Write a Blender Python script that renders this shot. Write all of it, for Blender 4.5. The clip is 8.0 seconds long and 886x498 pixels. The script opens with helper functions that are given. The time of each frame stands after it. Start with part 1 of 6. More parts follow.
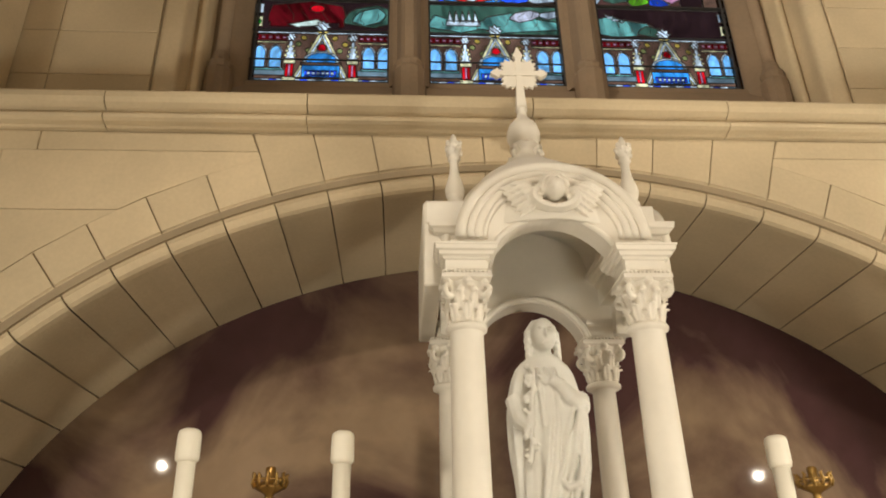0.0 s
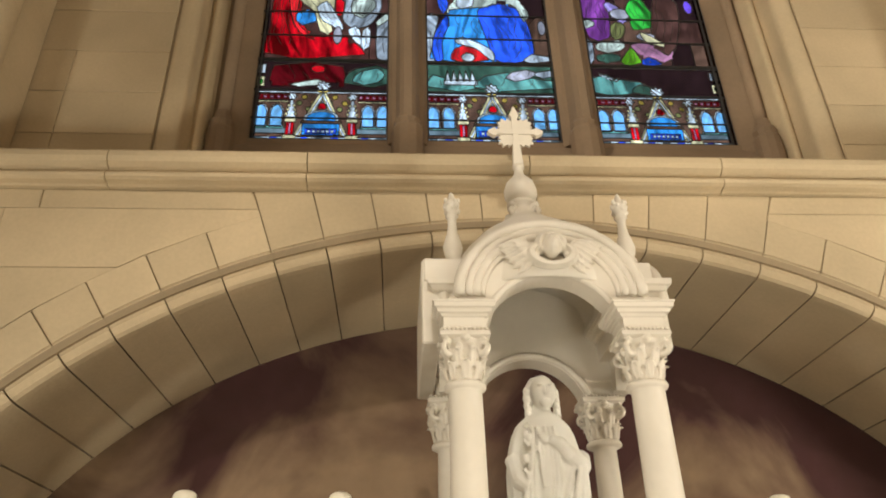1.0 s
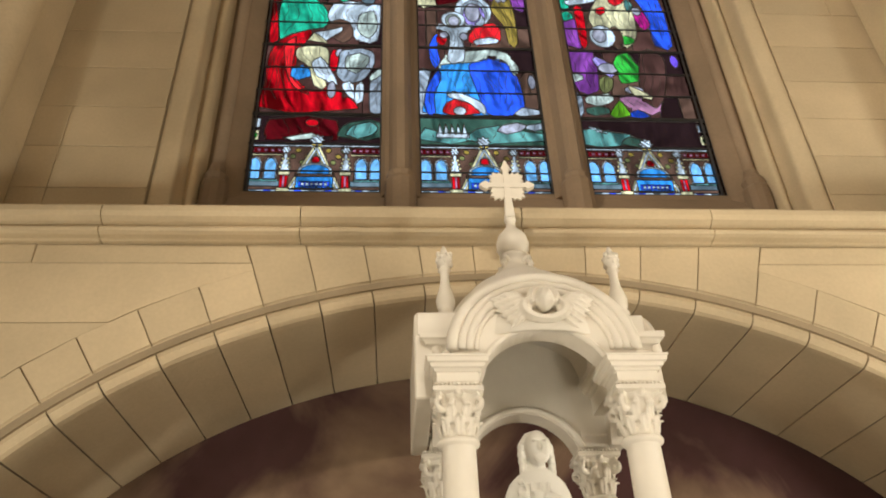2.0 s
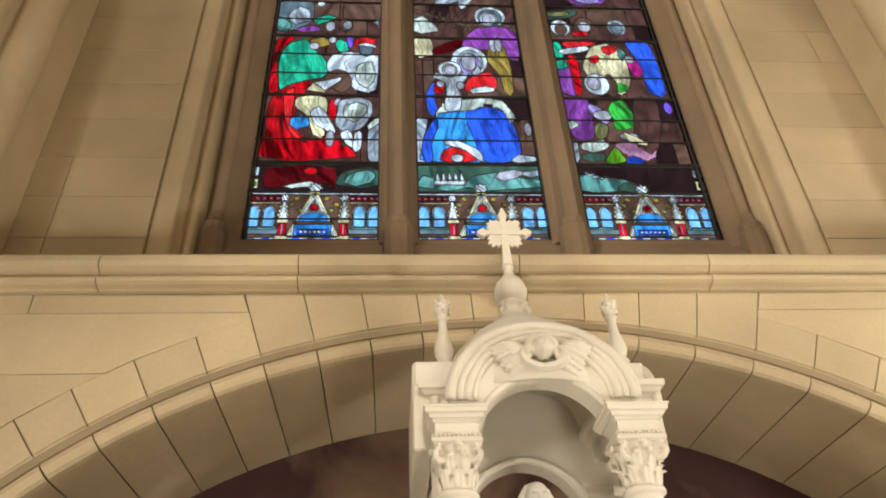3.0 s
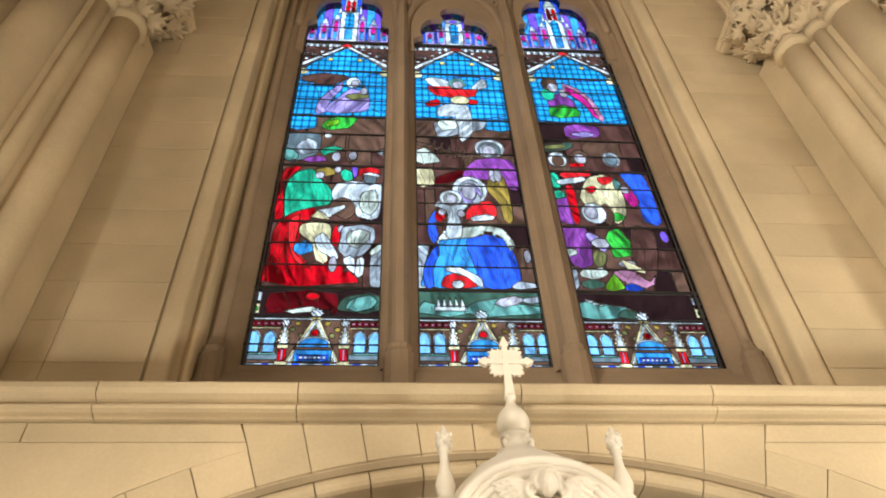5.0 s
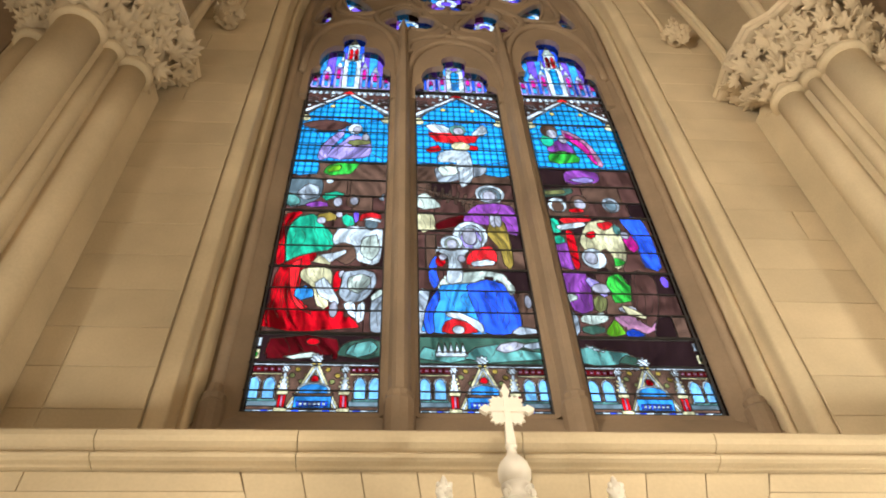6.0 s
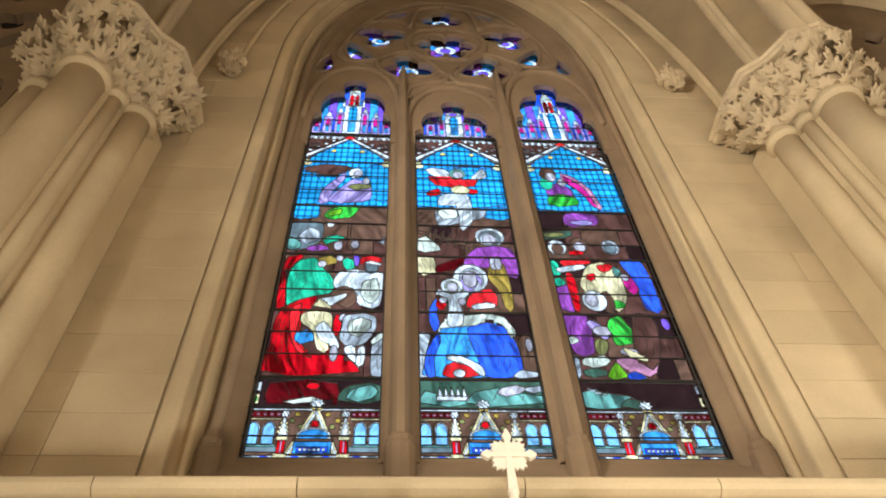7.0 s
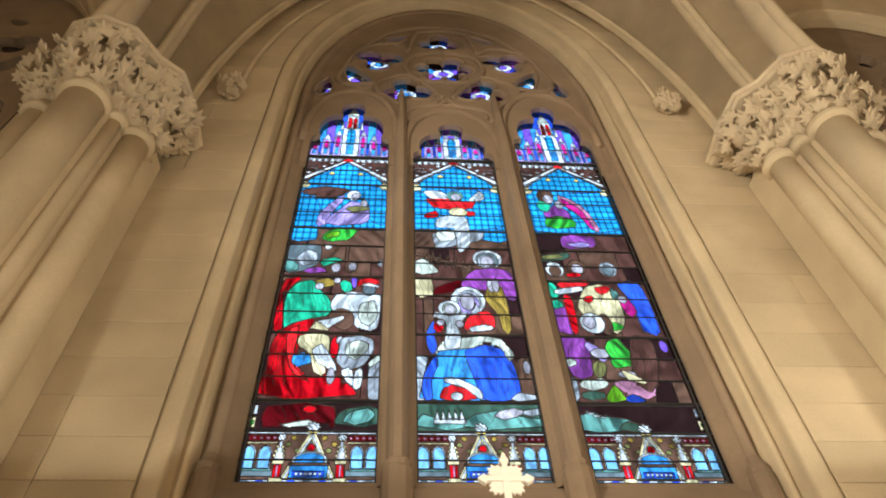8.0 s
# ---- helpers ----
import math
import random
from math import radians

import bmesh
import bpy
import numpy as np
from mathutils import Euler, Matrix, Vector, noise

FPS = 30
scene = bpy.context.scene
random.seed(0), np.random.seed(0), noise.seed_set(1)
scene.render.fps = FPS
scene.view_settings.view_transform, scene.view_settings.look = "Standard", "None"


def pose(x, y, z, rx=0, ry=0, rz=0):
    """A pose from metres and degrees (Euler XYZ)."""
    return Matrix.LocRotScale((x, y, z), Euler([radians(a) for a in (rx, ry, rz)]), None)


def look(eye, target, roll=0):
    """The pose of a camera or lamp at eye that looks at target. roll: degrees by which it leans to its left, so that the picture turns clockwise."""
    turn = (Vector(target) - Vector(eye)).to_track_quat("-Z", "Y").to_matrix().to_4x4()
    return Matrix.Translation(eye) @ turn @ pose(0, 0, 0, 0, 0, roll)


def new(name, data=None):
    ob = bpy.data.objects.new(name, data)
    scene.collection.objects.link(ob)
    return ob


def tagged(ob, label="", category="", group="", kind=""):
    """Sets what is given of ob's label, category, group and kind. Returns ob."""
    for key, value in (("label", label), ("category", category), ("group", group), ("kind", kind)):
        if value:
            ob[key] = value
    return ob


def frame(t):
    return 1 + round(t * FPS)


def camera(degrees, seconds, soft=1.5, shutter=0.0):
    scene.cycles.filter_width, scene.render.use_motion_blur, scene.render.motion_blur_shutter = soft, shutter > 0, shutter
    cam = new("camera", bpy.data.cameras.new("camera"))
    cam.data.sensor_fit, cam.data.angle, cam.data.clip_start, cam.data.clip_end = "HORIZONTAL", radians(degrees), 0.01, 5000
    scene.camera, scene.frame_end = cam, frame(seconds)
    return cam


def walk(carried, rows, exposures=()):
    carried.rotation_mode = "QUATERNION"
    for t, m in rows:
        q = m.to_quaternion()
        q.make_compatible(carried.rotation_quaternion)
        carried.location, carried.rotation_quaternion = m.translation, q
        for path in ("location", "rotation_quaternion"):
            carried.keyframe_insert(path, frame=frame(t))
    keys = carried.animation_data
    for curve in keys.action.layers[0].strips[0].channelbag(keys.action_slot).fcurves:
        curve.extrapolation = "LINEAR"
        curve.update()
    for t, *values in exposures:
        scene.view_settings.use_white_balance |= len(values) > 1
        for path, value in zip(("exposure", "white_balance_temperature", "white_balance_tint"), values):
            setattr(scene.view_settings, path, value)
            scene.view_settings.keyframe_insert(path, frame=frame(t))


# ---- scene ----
cam = camera(61.7, 8.0, 1.9)
METRES, EYE, TILT, LEAN, TURN = 8.0, 1.5, 0.0, 0.0, 0.0
PATH = [
    (0, (-0.625, 0.03, 1.742), (-0.507, 1.833, 2.598), -1.3),
    (0.5, (-0.621, 0.017, 1.753), (-0.505, 1.792, 2.668), -1.5),
    (1, (-0.623, 0.01, 1.753), (-0.503, 1.749, 2.734), -1.6),
    (1.5, (-0.622, 0.001, 1.759), (-0.492, 1.702, 2.803), -1.9),
    (3, (-0.613, -0.019, 1.783), (-0.475, 1.585, 2.97), -2.9),
    (3.5, (-0.616, -0.025, 1.78), (-0.477, 1.523, 3.038), -3.0),
    (4, (-0.613, -0.036, 1.788), (-0.478, 1.464, 3.104), -2.9),
    (4.5, (-0.622, -0.047, 1.792), (-0.484, 1.393, 3.172), -3.0),
    (6, (-0.633, -0.084, 1.796), (-0.498, 1.222, 3.305), -3.1),
    (6.5, (-0.629, -0.096, 1.792), (-0.497, 1.162, 3.341), -3.5),
    (7, (-0.635, -0.095, 1.789), (-0.503, 1.122, 3.37), -3.6),
    (7.5, (-0.632, -0.098, 1.791), (-0.499, 1.089, 3.395), -3.8),
    (8, (-0.626, -0.102, 1.79), (-0.492, 1.069, 3.406), -3.9),
]
EXPOSURES = [(0, -0.58), (1.0, -0.54), (1.5, -0.50), (3.0, -0.40), (4.5, -0.15), (6.0, 0.02), (8.0, 0.04)]
walk(cam, [(t, look(eye, target, roll)) for t, eye, target, roll in PATH], EXPOSURES)

# ---- world and light ----
world = bpy.data.worlds.new("world")
scene.world = world
world.use_nodes = True
wn = world.node_tree
sky = wn.nodes.new("ShaderNodeTexSky")
sky.sky_type = 'NISHITA'
sky.sun_disc = False
sky.sun_elevation, sky.sun_rotation = radians(40), radians(20)
wn.links.new(sky.outputs[0], wn.nodes["Background"].inputs[0])
wn.nodes["Background"].inputs[1].default_value = 0.12


def lamp(name, place, power, radius, colour):
    data = bpy.data.lights.new(name, 'POINT')
    data.energy, data.shadow_soft_size, data.color = power, radius, colour
    ob = new(name, data)
    ob.location = place
    return ob


WARM = (1.0, 0.872, 0.69)
SOFT_WHITE = (1.0, 0.92, 0.76)
lamp("chapel_or_fill_lamp", (-4.8, -6.0, 4.0), 230, 0.035, WARM)
lamp("chapel_or_fill_lamp", (6.0, -6.0, 3.7), 320, 0.040, WARM)
# Added fill with no known fitting; keeps pier shadows off the walls.
lamp("chapel_or_fill_lamp", (2.6, -8.0, 4.0), 340, 0.05, WARM)
# Low lamps out of view, added to brighten the arch faces and columns.
lamp("unseen_altar_lamp", (3.6, 1.2, 1.8), 380, 0.18, SOFT_WHITE)
lamp("unseen_altar_lamp", (-3.6, 0.6, 1.6), 230, 0.15, SOFT_WHITE)
lamp("unseen_altar_lamp", (0.3, 0.6, 1.25), 85, 0.18, SOFT_WHITE)


def added_spot(place, target, power, size, blend, radius):
    data = bpy.data.lights.new("added_spot", 'SPOT')
    data.energy, data.color, data.shadow_soft_size, data.spot_size, data.spot_blend = power, WARM, radius, radians(size), blend
    new("added_spot", data).matrix_world = look(place, target)


# Unseen spot added so the right wall and pier are lit from the left.
added_spot((-4.5, -2.5, 5.0), (3.6, 3.3, 8.0), 2100, 66, 0.7, 0.05)
# Second added spot, brightening the canopy from above; no such fitting is known.
added_spot((-0.6, -2.8, 6.2), (-0.1, 2.7, 2.9), 850, 44, 0.7, 0.12)

# ---- materials ----


def material(name, colour, rough=0.8, vary=0.12, scale=3.0, grain=60.0, bump=0.15, metal=0.0, island=0.06, second=None, coat=0.0):
    """A stone-like material: broad stains, fine grain, a random tone for each piece, bump."""
    m = bpy.data.materials.new(name)
    m.use_nodes = True
    t = m.node_tree
    b = t.nodes["Principled BSDF"]
    co = t.nodes.new("ShaderNodeTexCoord")
    big = t.nodes.new("ShaderNodeTexNoise")
    big.inputs["Scale"].default_value, big.inputs["Detail"].default_value = scale, 5.0
    fine = t.nodes.new("ShaderNodeTexNoise")
    fine.inputs["Scale"].default_value, fine.inputs["Detail"].default_value = grain, 4.0
    info = t.nodes.new("ShaderNodeObjectInfo")
    for n in (big, fine):
        t.links.new(co.outputs["Object"], n.inputs["Vector"])
    ramp = t.nodes.new("ShaderNodeMapRange")
    ramp.inputs["From Min"].default_value, ramp.inputs["From Max"].default_value = 0.3, 0.7
    t.links.new(big.outputs["Fac"], ramp.inputs["Value"])
    mix = t.nodes.new("ShaderNodeMix")
    mix.data_type = 'RGBA'
    dark = second or tuple(c * (1 - 2 * vary) for c in colour)
    mix.inputs["A"].default_value = (*dark, 1)
    mix.inputs["B"].default_value = (*colour, 1)
    t.links.new(ramp.outputs["Result"], mix.inputs["Factor"])
    tone = t.nodes.new("ShaderNodeMapRange")
    tone.inputs["To Min"].default_value, tone.inputs["To Max"].default_value = 1 - island, 1 + island
    t.links.new(info.outputs["Random"], tone.inputs["Value"])
    speck = t.nodes.new("ShaderNodeMapRange")
    speck.inputs["To Min"].default_value, speck.inputs["To Max"].default_value = 1 - vary * 0.7, 1 + vary * 0.7
    t.links.new(fine.outputs["Fac"], speck.inputs["Value"])
    prod = t.nodes.new("ShaderNodeMath")
    prod.operation = 'MULTIPLY'
    t.links.new(tone.outputs["Result"], prod.inputs[0])
    t.links.new(speck.outputs["Result"], prod.inputs[1])
    scaled = t.nodes.new("ShaderNodeVectorMath")
    scaled.operation = 'SCALE'
    t.links.new(mix.outputs["Result"], scaled.inputs[0])
    t.links.new(prod.outputs[0], scaled.inputs["Scale"])
    t.links.new(scaled.outputs[0], b.inputs["Base Color"])
    b.inputs["Roughness"].default_value = rough
    b.inputs["Metallic"].default_value = metal
    b.inputs["Coat Weight"].default_value = coat
    if bump:
        bp = t.nodes.new("ShaderNodeBump")
        bp.inputs["Strength"].default_value, bp.inputs["Distance"].default_value = bump, 0.01
        t.links.new(fine.outputs["Fac"], bp.inputs["Height"])
        t.links.new(bp.outputs[0], b.inputs["Normal"])
    return m


STONE = material("limestone", (0.62, 0.505, 0.335), 0.85, 0.12, 1.6, 55, 0.12, island=0.065)
MORTAR = material("joint_mortar", (0.33, 0.26, 0.17), 0.95, 0.1)
# Window frame stone; the recess's shade is mixed into its darker brown.
SHADED_BROWN = material("shaded_tracery_stone", (0.285, 0.205, 0.135), 0.85, 0.14, 2.0, 45, 0.15)
VAULT = material("vault_plaster", (0.52, 0.42, 0.28), 0.9, 0.1, 0.8, 40, 0.1)
WHITE = material("white_marble", (0.80, 0.75, 0.66), 0.45, 0.05, 4.0, 30, 0.05, island=0.02)
STATUE = material("statue_marble", (0.80, 0.79, 0.74), 0.5, 0.05, 6.0, 40, 0.05, island=0.0)
BRASS = material("brass", (0.36, 0.22, 0.07), 0.3, 0.15, 8, 60, 0.05, metal=1.0)
WAX = material("candle_wax", (0.85, 0.80, 0.68), 0.5, 0.04, 6, 30, 0.03)
FLOORM = material("floor_stone", (0.30, 0.25, 0.19), 0.4, 0.2, 2, 30, 0.05)
LEAD = material("lead_came", (0.035, 0.033, 0.035), 0.6, 0.2, 8, 60, 0.1)
IRON = material("iron_bar", (0.02, 0.02, 0.022), 0.6, 0.2, 8, 60, 0.1)
DARK = material("dark_glass", (0.03, 0.02, 0.025), 0.2, 0.2, 5, 30, 0.0)


def marble_material():
    m = material("brown_marble", (0.29, 0.205, 0.135), 0.03, 0.3, 0.95, 9, 0.0, second=(0.060, 0.028, 0.030), island=0.0)
    t = m.node_tree
    n = t.nodes["Noise Texture"]
    n.inputs["Distortion"].default_value, n.inputs["Detail"].default_value = 0.7, 9.0
    r = t.nodes["Map Range"]
    r.inputs["From Min"].default_value, r.inputs["From Max"].default_value = 0.42, 0.62
    b = t.nodes["Principled BSDF"]
    b.inputs["Specular IOR Level"].default_value = 0.5
    return m


MARBLE = marble_material()

# ---- helpers of this scene ----


def part(name, bm, mat, parent=None, label="", smooth=False):
    me = bpy.data.meshes.new(name)
    bm.normal_update()
    bm.to_mesh(me)
    bm.free()
    me.materials.append(mat)
    if smooth:
        me.polygons.foreach_set("use_smooth", [True] * len(me.polygons))
        me.update()
    ob = new(name, me)
    ob.parent = parent
    if label:
        tagged(ob, label)
    return ob


def thing(name, label, category, group="", kind="", at=(0, 0, 0)):
    ob = new(name)
    ob.location = at
    ob.empty_display_size = 0.05
    return tagged(ob, label, category, group, kind)


def carve(ob, size, rounds=3):
    """Melts overlapping lumps into one carved surface."""
    m = ob.modifiers.new("carve", 'REMESH')
    m.mode, m.voxel_size, m.use_smooth_shade = 'VOXEL', size, True
    if rounds:
        k = ob.modifiers.new("soften", 'SMOOTH')
        k.factor, k.iterations = 0.5, rounds
    return ob


def finish(bm, bevel=0.0, seg=1, angle=35):
    bmesh.ops.remove_doubles(bm, verts=bm.verts, dist=1e-5)
    bmesh.ops.recalc_face_normals(bm, faces=bm.faces)
    if bevel:
        es = [e for e in bm.edges if len(e.link_faces) == 2 and e.calc_face_angle(0) > radians(angle)]
        bmesh.ops.bevel(bm, geom=es, offset=bevel, segments=seg, affect='EDGES', profile=0.6, clamp_overlap=True)
    return bm


def box(bm, x0, x1, y0, y1, z0, z1):
    v = [bm.verts.new(p) for p in ((x0, y0, z0), (x1, y0, z0), (x1, y1, z0), (x0, y1, z0), (x0, y0, z1), (x1, y0, z1), (x1, y1, z1), (x0, y1, z1))]
    for f in ((0, 3, 2, 1), (4, 5, 6, 7), (0, 1, 5, 4), (1, 2, 6, 5), (2, 3, 7, 6), (3, 0, 4, 7)):
        bm.faces.new([v[i] for i in f])


def loft(bm, rings, closed=True, caps=False):
    """Joins rings of places, each with as many as the next."""
    vs = [[bm.verts.new(p) for p in r] for r in rings]
    n = len(vs[0])
    for a, b in zip(vs, vs[1:]):
        for i in range(n if closed else n - 1):
            bm.faces.new((a[i], a[(i + 1) % n], b[(i + 1) % n], b[i]))
    if caps:
        bm.faces.new(vs[0][::-1])
        bm.faces.new(vs[-1])


def lathe(bm, profile, x=0, y=0, seg=20, flute=0.0):
    """profile: (radius, z) from the bottom up."""
    rings = []
    for r, z in profile:
        rings.append([(x + r * math.cos(2 * math.pi * i / seg), y + r * math.sin(2 * math.pi * i / seg), z) for i in range(seg)])
    loft(bm, rings, True, True)


def tube(bm, pts, r, seg=6, closed=False):
    """A round bar along places."""
    pts = [Vector(p) for p in pts]
    n = len(pts)
    rings = []
    for i, p in enumerate(pts):
        d = (pts[(i + 1) % n] - pts[i - 1]) if closed else (pts[min(i + 1, n - 1)] - pts[max(i - 1, 0)])
        d.normalize()
        s = Vector((0, 1, 0)) if abs(d.y) < 0.9 else Vector((1, 0, 0))
        u = d.cross(s).normalized()
        w = d.cross(u)
        rr = r[i] if isinstance(r, (list, tuple)) else r
        rings.append([p + rr * (u * math.cos(2 * math.pi * k / seg) + w * math.sin(2 * math.pi * k / seg)) for k in range(seg)])
    if closed:
        rings.append(rings[0])
    loft(bm, rings, True, not closed)


def slab(bm, outline, y0, y1):
    """A flat plate with the outline (x, z), from y0 to y1."""
    a = [bm.verts.new((x, y0, z)) for x, z in outline]
    b = [bm.verts.new((x, y1, z)) for x, z in outline]
    n = len(a)
    bm.faces.new(a)
    bm.faces.new(b[::-1])
    for i in range(n):
        bm.faces.new((a[i], b[i], b[(i + 1) % n], a[(i + 1) % n]))


def holed(bm, outer, holes, y0, y1):
    """A plate with holes, from y0 to y1: outlines are lists of (x, z)."""
    edges = []
    loops = []
    for loop in (outer, *holes):
        vs = [bm.verts.new((x, y0, z)) for x, z in loop]
        loops.append(vs)
        for i in range(len(vs)):
            edges.append(bm.edges.new((vs[i], vs[(i + 1) % len(vs)])))
    made = bmesh.ops.triangle_fill(bm, use_beauty=True, use_dissolve=False, edges=edges)
    faces = [g for g in made["geom"] if isinstance(g, bmesh.types.BMFace)]
    copy = {}
    for vs in loops:
        for v in vs:
            copy[v] = bm.verts.new((v.co.x, y1, v.co.z))
    for f in faces:
        bm.faces.new([copy[v] for v in reversed(f.verts)])
    for vs in loops:
        n = len(vs)
        for i in range(n):
            bm.faces.new((vs[i], vs[(i + 1) % n], copy[vs[(i + 1) % n]], copy[vs[i]]))
    bmesh.ops.recalc_face_normals(bm, faces=bm.faces)


def ball_template(sub):
    b = bmesh.new()
    bmesh.ops.create_icosphere(b, subdivisions=sub, radius=1.0)
    b.verts.index_update()
    made = [v.co.copy() for v in b.verts], [[v.index for v in f.verts] for f in b.faces]
    b.free()
    return made


BALLS = {sub: ball_template(sub) for sub in (1, 2, 3)}


def blob(bm, c, r, sx=1.0, sy=1.0, sz=1.0, sub=2, rough=0.0, turn=None):
    """A lump: a stretched, turned and roughened ball."""
    c = Vector(c)
    places, faces = BALLS[sub]
    made = []
    for q in places:
        p = q * (1 + rough * noise.noise(q * 2.3 + c * 7)) if rough else q
        p = Vector((p.x * r * sx, p.y * r * sy, p.z * r * sz))
        if turn:
            p = turn @ p
        made.append(bm.verts.new(p + c))
    for f in faces:
        bm.faces.new([made[i] for i in f])


# ---- plan, in metres ----
ARCH_Y, WALL_Y, GLASS_Y, NICHE_Y = 2.95, 3.40, 3.71, 3.90
ARCH_X = -0.06
SPRING, HEAD_A, HEAD_B = 9.88, 1.69, 3.45
SIDE = 9.2
BAY = 6.3
TOP = 16.0


def arch_z(x, off=0.0):
    """The niche's arch: height of its soffit at x."""
    a, b = 2.72 + off, 2.07 + off
    return 1.40 + b * math.sqrt(max(0.0, 1 - ((x - ARCH_X) / a) ** 2))


def window_path(h, z0, n=40, b=None):
    """The window's outline at the half width h, from the left foot over the head to the right foot."""
    b = b or (HEAD_B + (h - 1.775) * 2.3 if h < 1.775 else HEAD_B + (h - HEAD_A) * 0.4)
    pts = [(-h, z0), (-h, z0 + (SPRING - z0) * 0.5)]
    pts += [(-h * math.cos(math.pi * i / n), SPRING + b * math.sin(math.pi * i / n)) for i in range(n + 1)]
    return pts + [(h, z0 + (SPRING - z0) * 0.5), (h, z0)]


# ---- floor, side walls, rear wall, ceiling ----
bm = bmesh.new()
box(bm, -SIDE, SIDE, -12, 4.2, -0.2, 0.0)
tagged(part("floor", bm, FLOORM), "brown polished stone floor of the chapel", "floor", kind="structure")
for nm, x0, x1 in (("wall_west", -SIDE - 0.3, -SIDE), ("wall_east", SIDE, SIDE + 0.3)):
    bm = bmesh.new()
    box(bm, x0, x1, -12, 4.3, 0, TOP + 0.3)
    tagged(part(nm, bm, STONE), "plain cream limestone side wall", "wall", kind="structure")
bm = bmesh.new()
box(bm, -SIDE, SIDE, -12.3, -12, 0, TOP + 0.3)
tagged(part("wall_south", bm, STONE), "plain cream limestone wall across the nave", "wall", kind="structure")
bm = bmesh.new()
box(bm, -SIDE, SIDE, -12, 4.2, TOP, TOP + 0.3)
tagged(part("ceiling", bm, VAULT), "cream plaster ceiling above the vault", "ceiling", kind="structure")

# the wall with the window: a holed core behind the ashlar facing
bm = bmesh.new()
h = 1.95
hole = window_path(h, 4.0)
side_holes = []
for sx in (-1, 1):
    side_holes.append([(sx * BAY + x, z) for x, z in window_path(1.95, 4.6)])
holed(bm, [(-SIDE, 3.7), (SIDE, 3.7), (SIDE, TOP), (-SIDE, TOP)], [hole, *side_holes], WALL_Y + 0.012, WALL_Y + 0.6)
wall_north = tagged(part("wall_north", bm, MORTAR), "cream limestone ashlar wall round the stained glass window", "wall", kind="structure")

# the lower wall with the altar niche
NX = 60
curve = [(ARCH_X - 2.77 + 5.54 * i / NX) for i in range(NX + 1)]
bm = bmesh.new()
outl = [(-SIDE, 0), (ARCH_X - 2.78, 0)] + [(x, arch_z(x, 0.06) + 0.012) for x in curve] + [(ARCH_X + 2.78, 0), (SIDE, 0), (SIDE, 3.72), (-SIDE, 3.72)]
a = [bm.verts.new((x, ARCH_Y + 0.012, z)) for x, z in outl]
es = [bm.edges.new((a[i], a[(i + 1) % len(a)])) for i in range(len(a))]
bmesh.ops.triangle_fill(bm, use_beauty=True, edges=es)
ext = bmesh.ops.extrude_face_region(bm, geom=list(bm.faces))
for g in ext["geom"]:
    if isinstance(g, bmesh.types.BMVert):
        g.co.y = NICHE_Y + 0.02
bmesh.ops.recalc_face_normals(bm, faces=bm.faces)
wall_lower = tagged(part("wall_niche", bm, MORTAR), "cream limestone wall with a wide arched altar niche", "wall", kind="structure")
bm = bmesh.new()
box(bm, -2.9, 2.9, NICHE_Y, NICHE_Y + 0.1, 0, 3.68)
tagged(part("wall_niche_back", bm, MARBLE), "polished dark brown clouded marble back of the niche", "wall", kind="structure")
bm = bmesh.new()
box(bm, -SIDE, SIDE, NICHE_Y + 0.1, 4.2, 0, 3.72)
tagged(part("wall_backing", bm, STONE), "plain limestone behind the niche", "wall", kind="structure")

# ---- cornice under the window ----
CORNICE = [(3.41, 4.0), (3.38, 3.985), (2.90, 3.895), (2.868, 3.888), (2.855, 3.872), (2.852, 3.842), (2.860, 3.818), (2.885, 3.802),
           (2.905, 3.795), (2.908, 3.782), (2.878, 3.772), (2.866, 3.757), (2.870, 3.742), (2.888, 3.732), (2.918, 3.728), (2.925, 3.724), (2.928, 3.721), (2.96, 3.72), (3.41, 3.72)]
cornice = thing("cornice", "moulded cream limestone string course below the window", "cornice", kind="structure")
cuts = [-SIDE, -5.4, -3.75, -2.85, -1.964, -1.052, 0.0, 0.937, 1.93, 2.9, 3.9, 5.5, SIDE]
for x0, x1 in zip(cuts, cuts[1:]):
    bm = bmesh.new()
    loft(bm, [[(x, y, z) for y, z in CORNICE] for x in (x0 + 0.0025, x1 - 0.0025)], True, True)
    finish(bm)
    part("cornice_stone", bm, STONE, cornice)
bm = bmesh.new()
box(bm, -SIDE, SIDE, 2.93, 3.4, 3.724, 3.89)
part("cornice_core", bm, MORTAR, cornice)

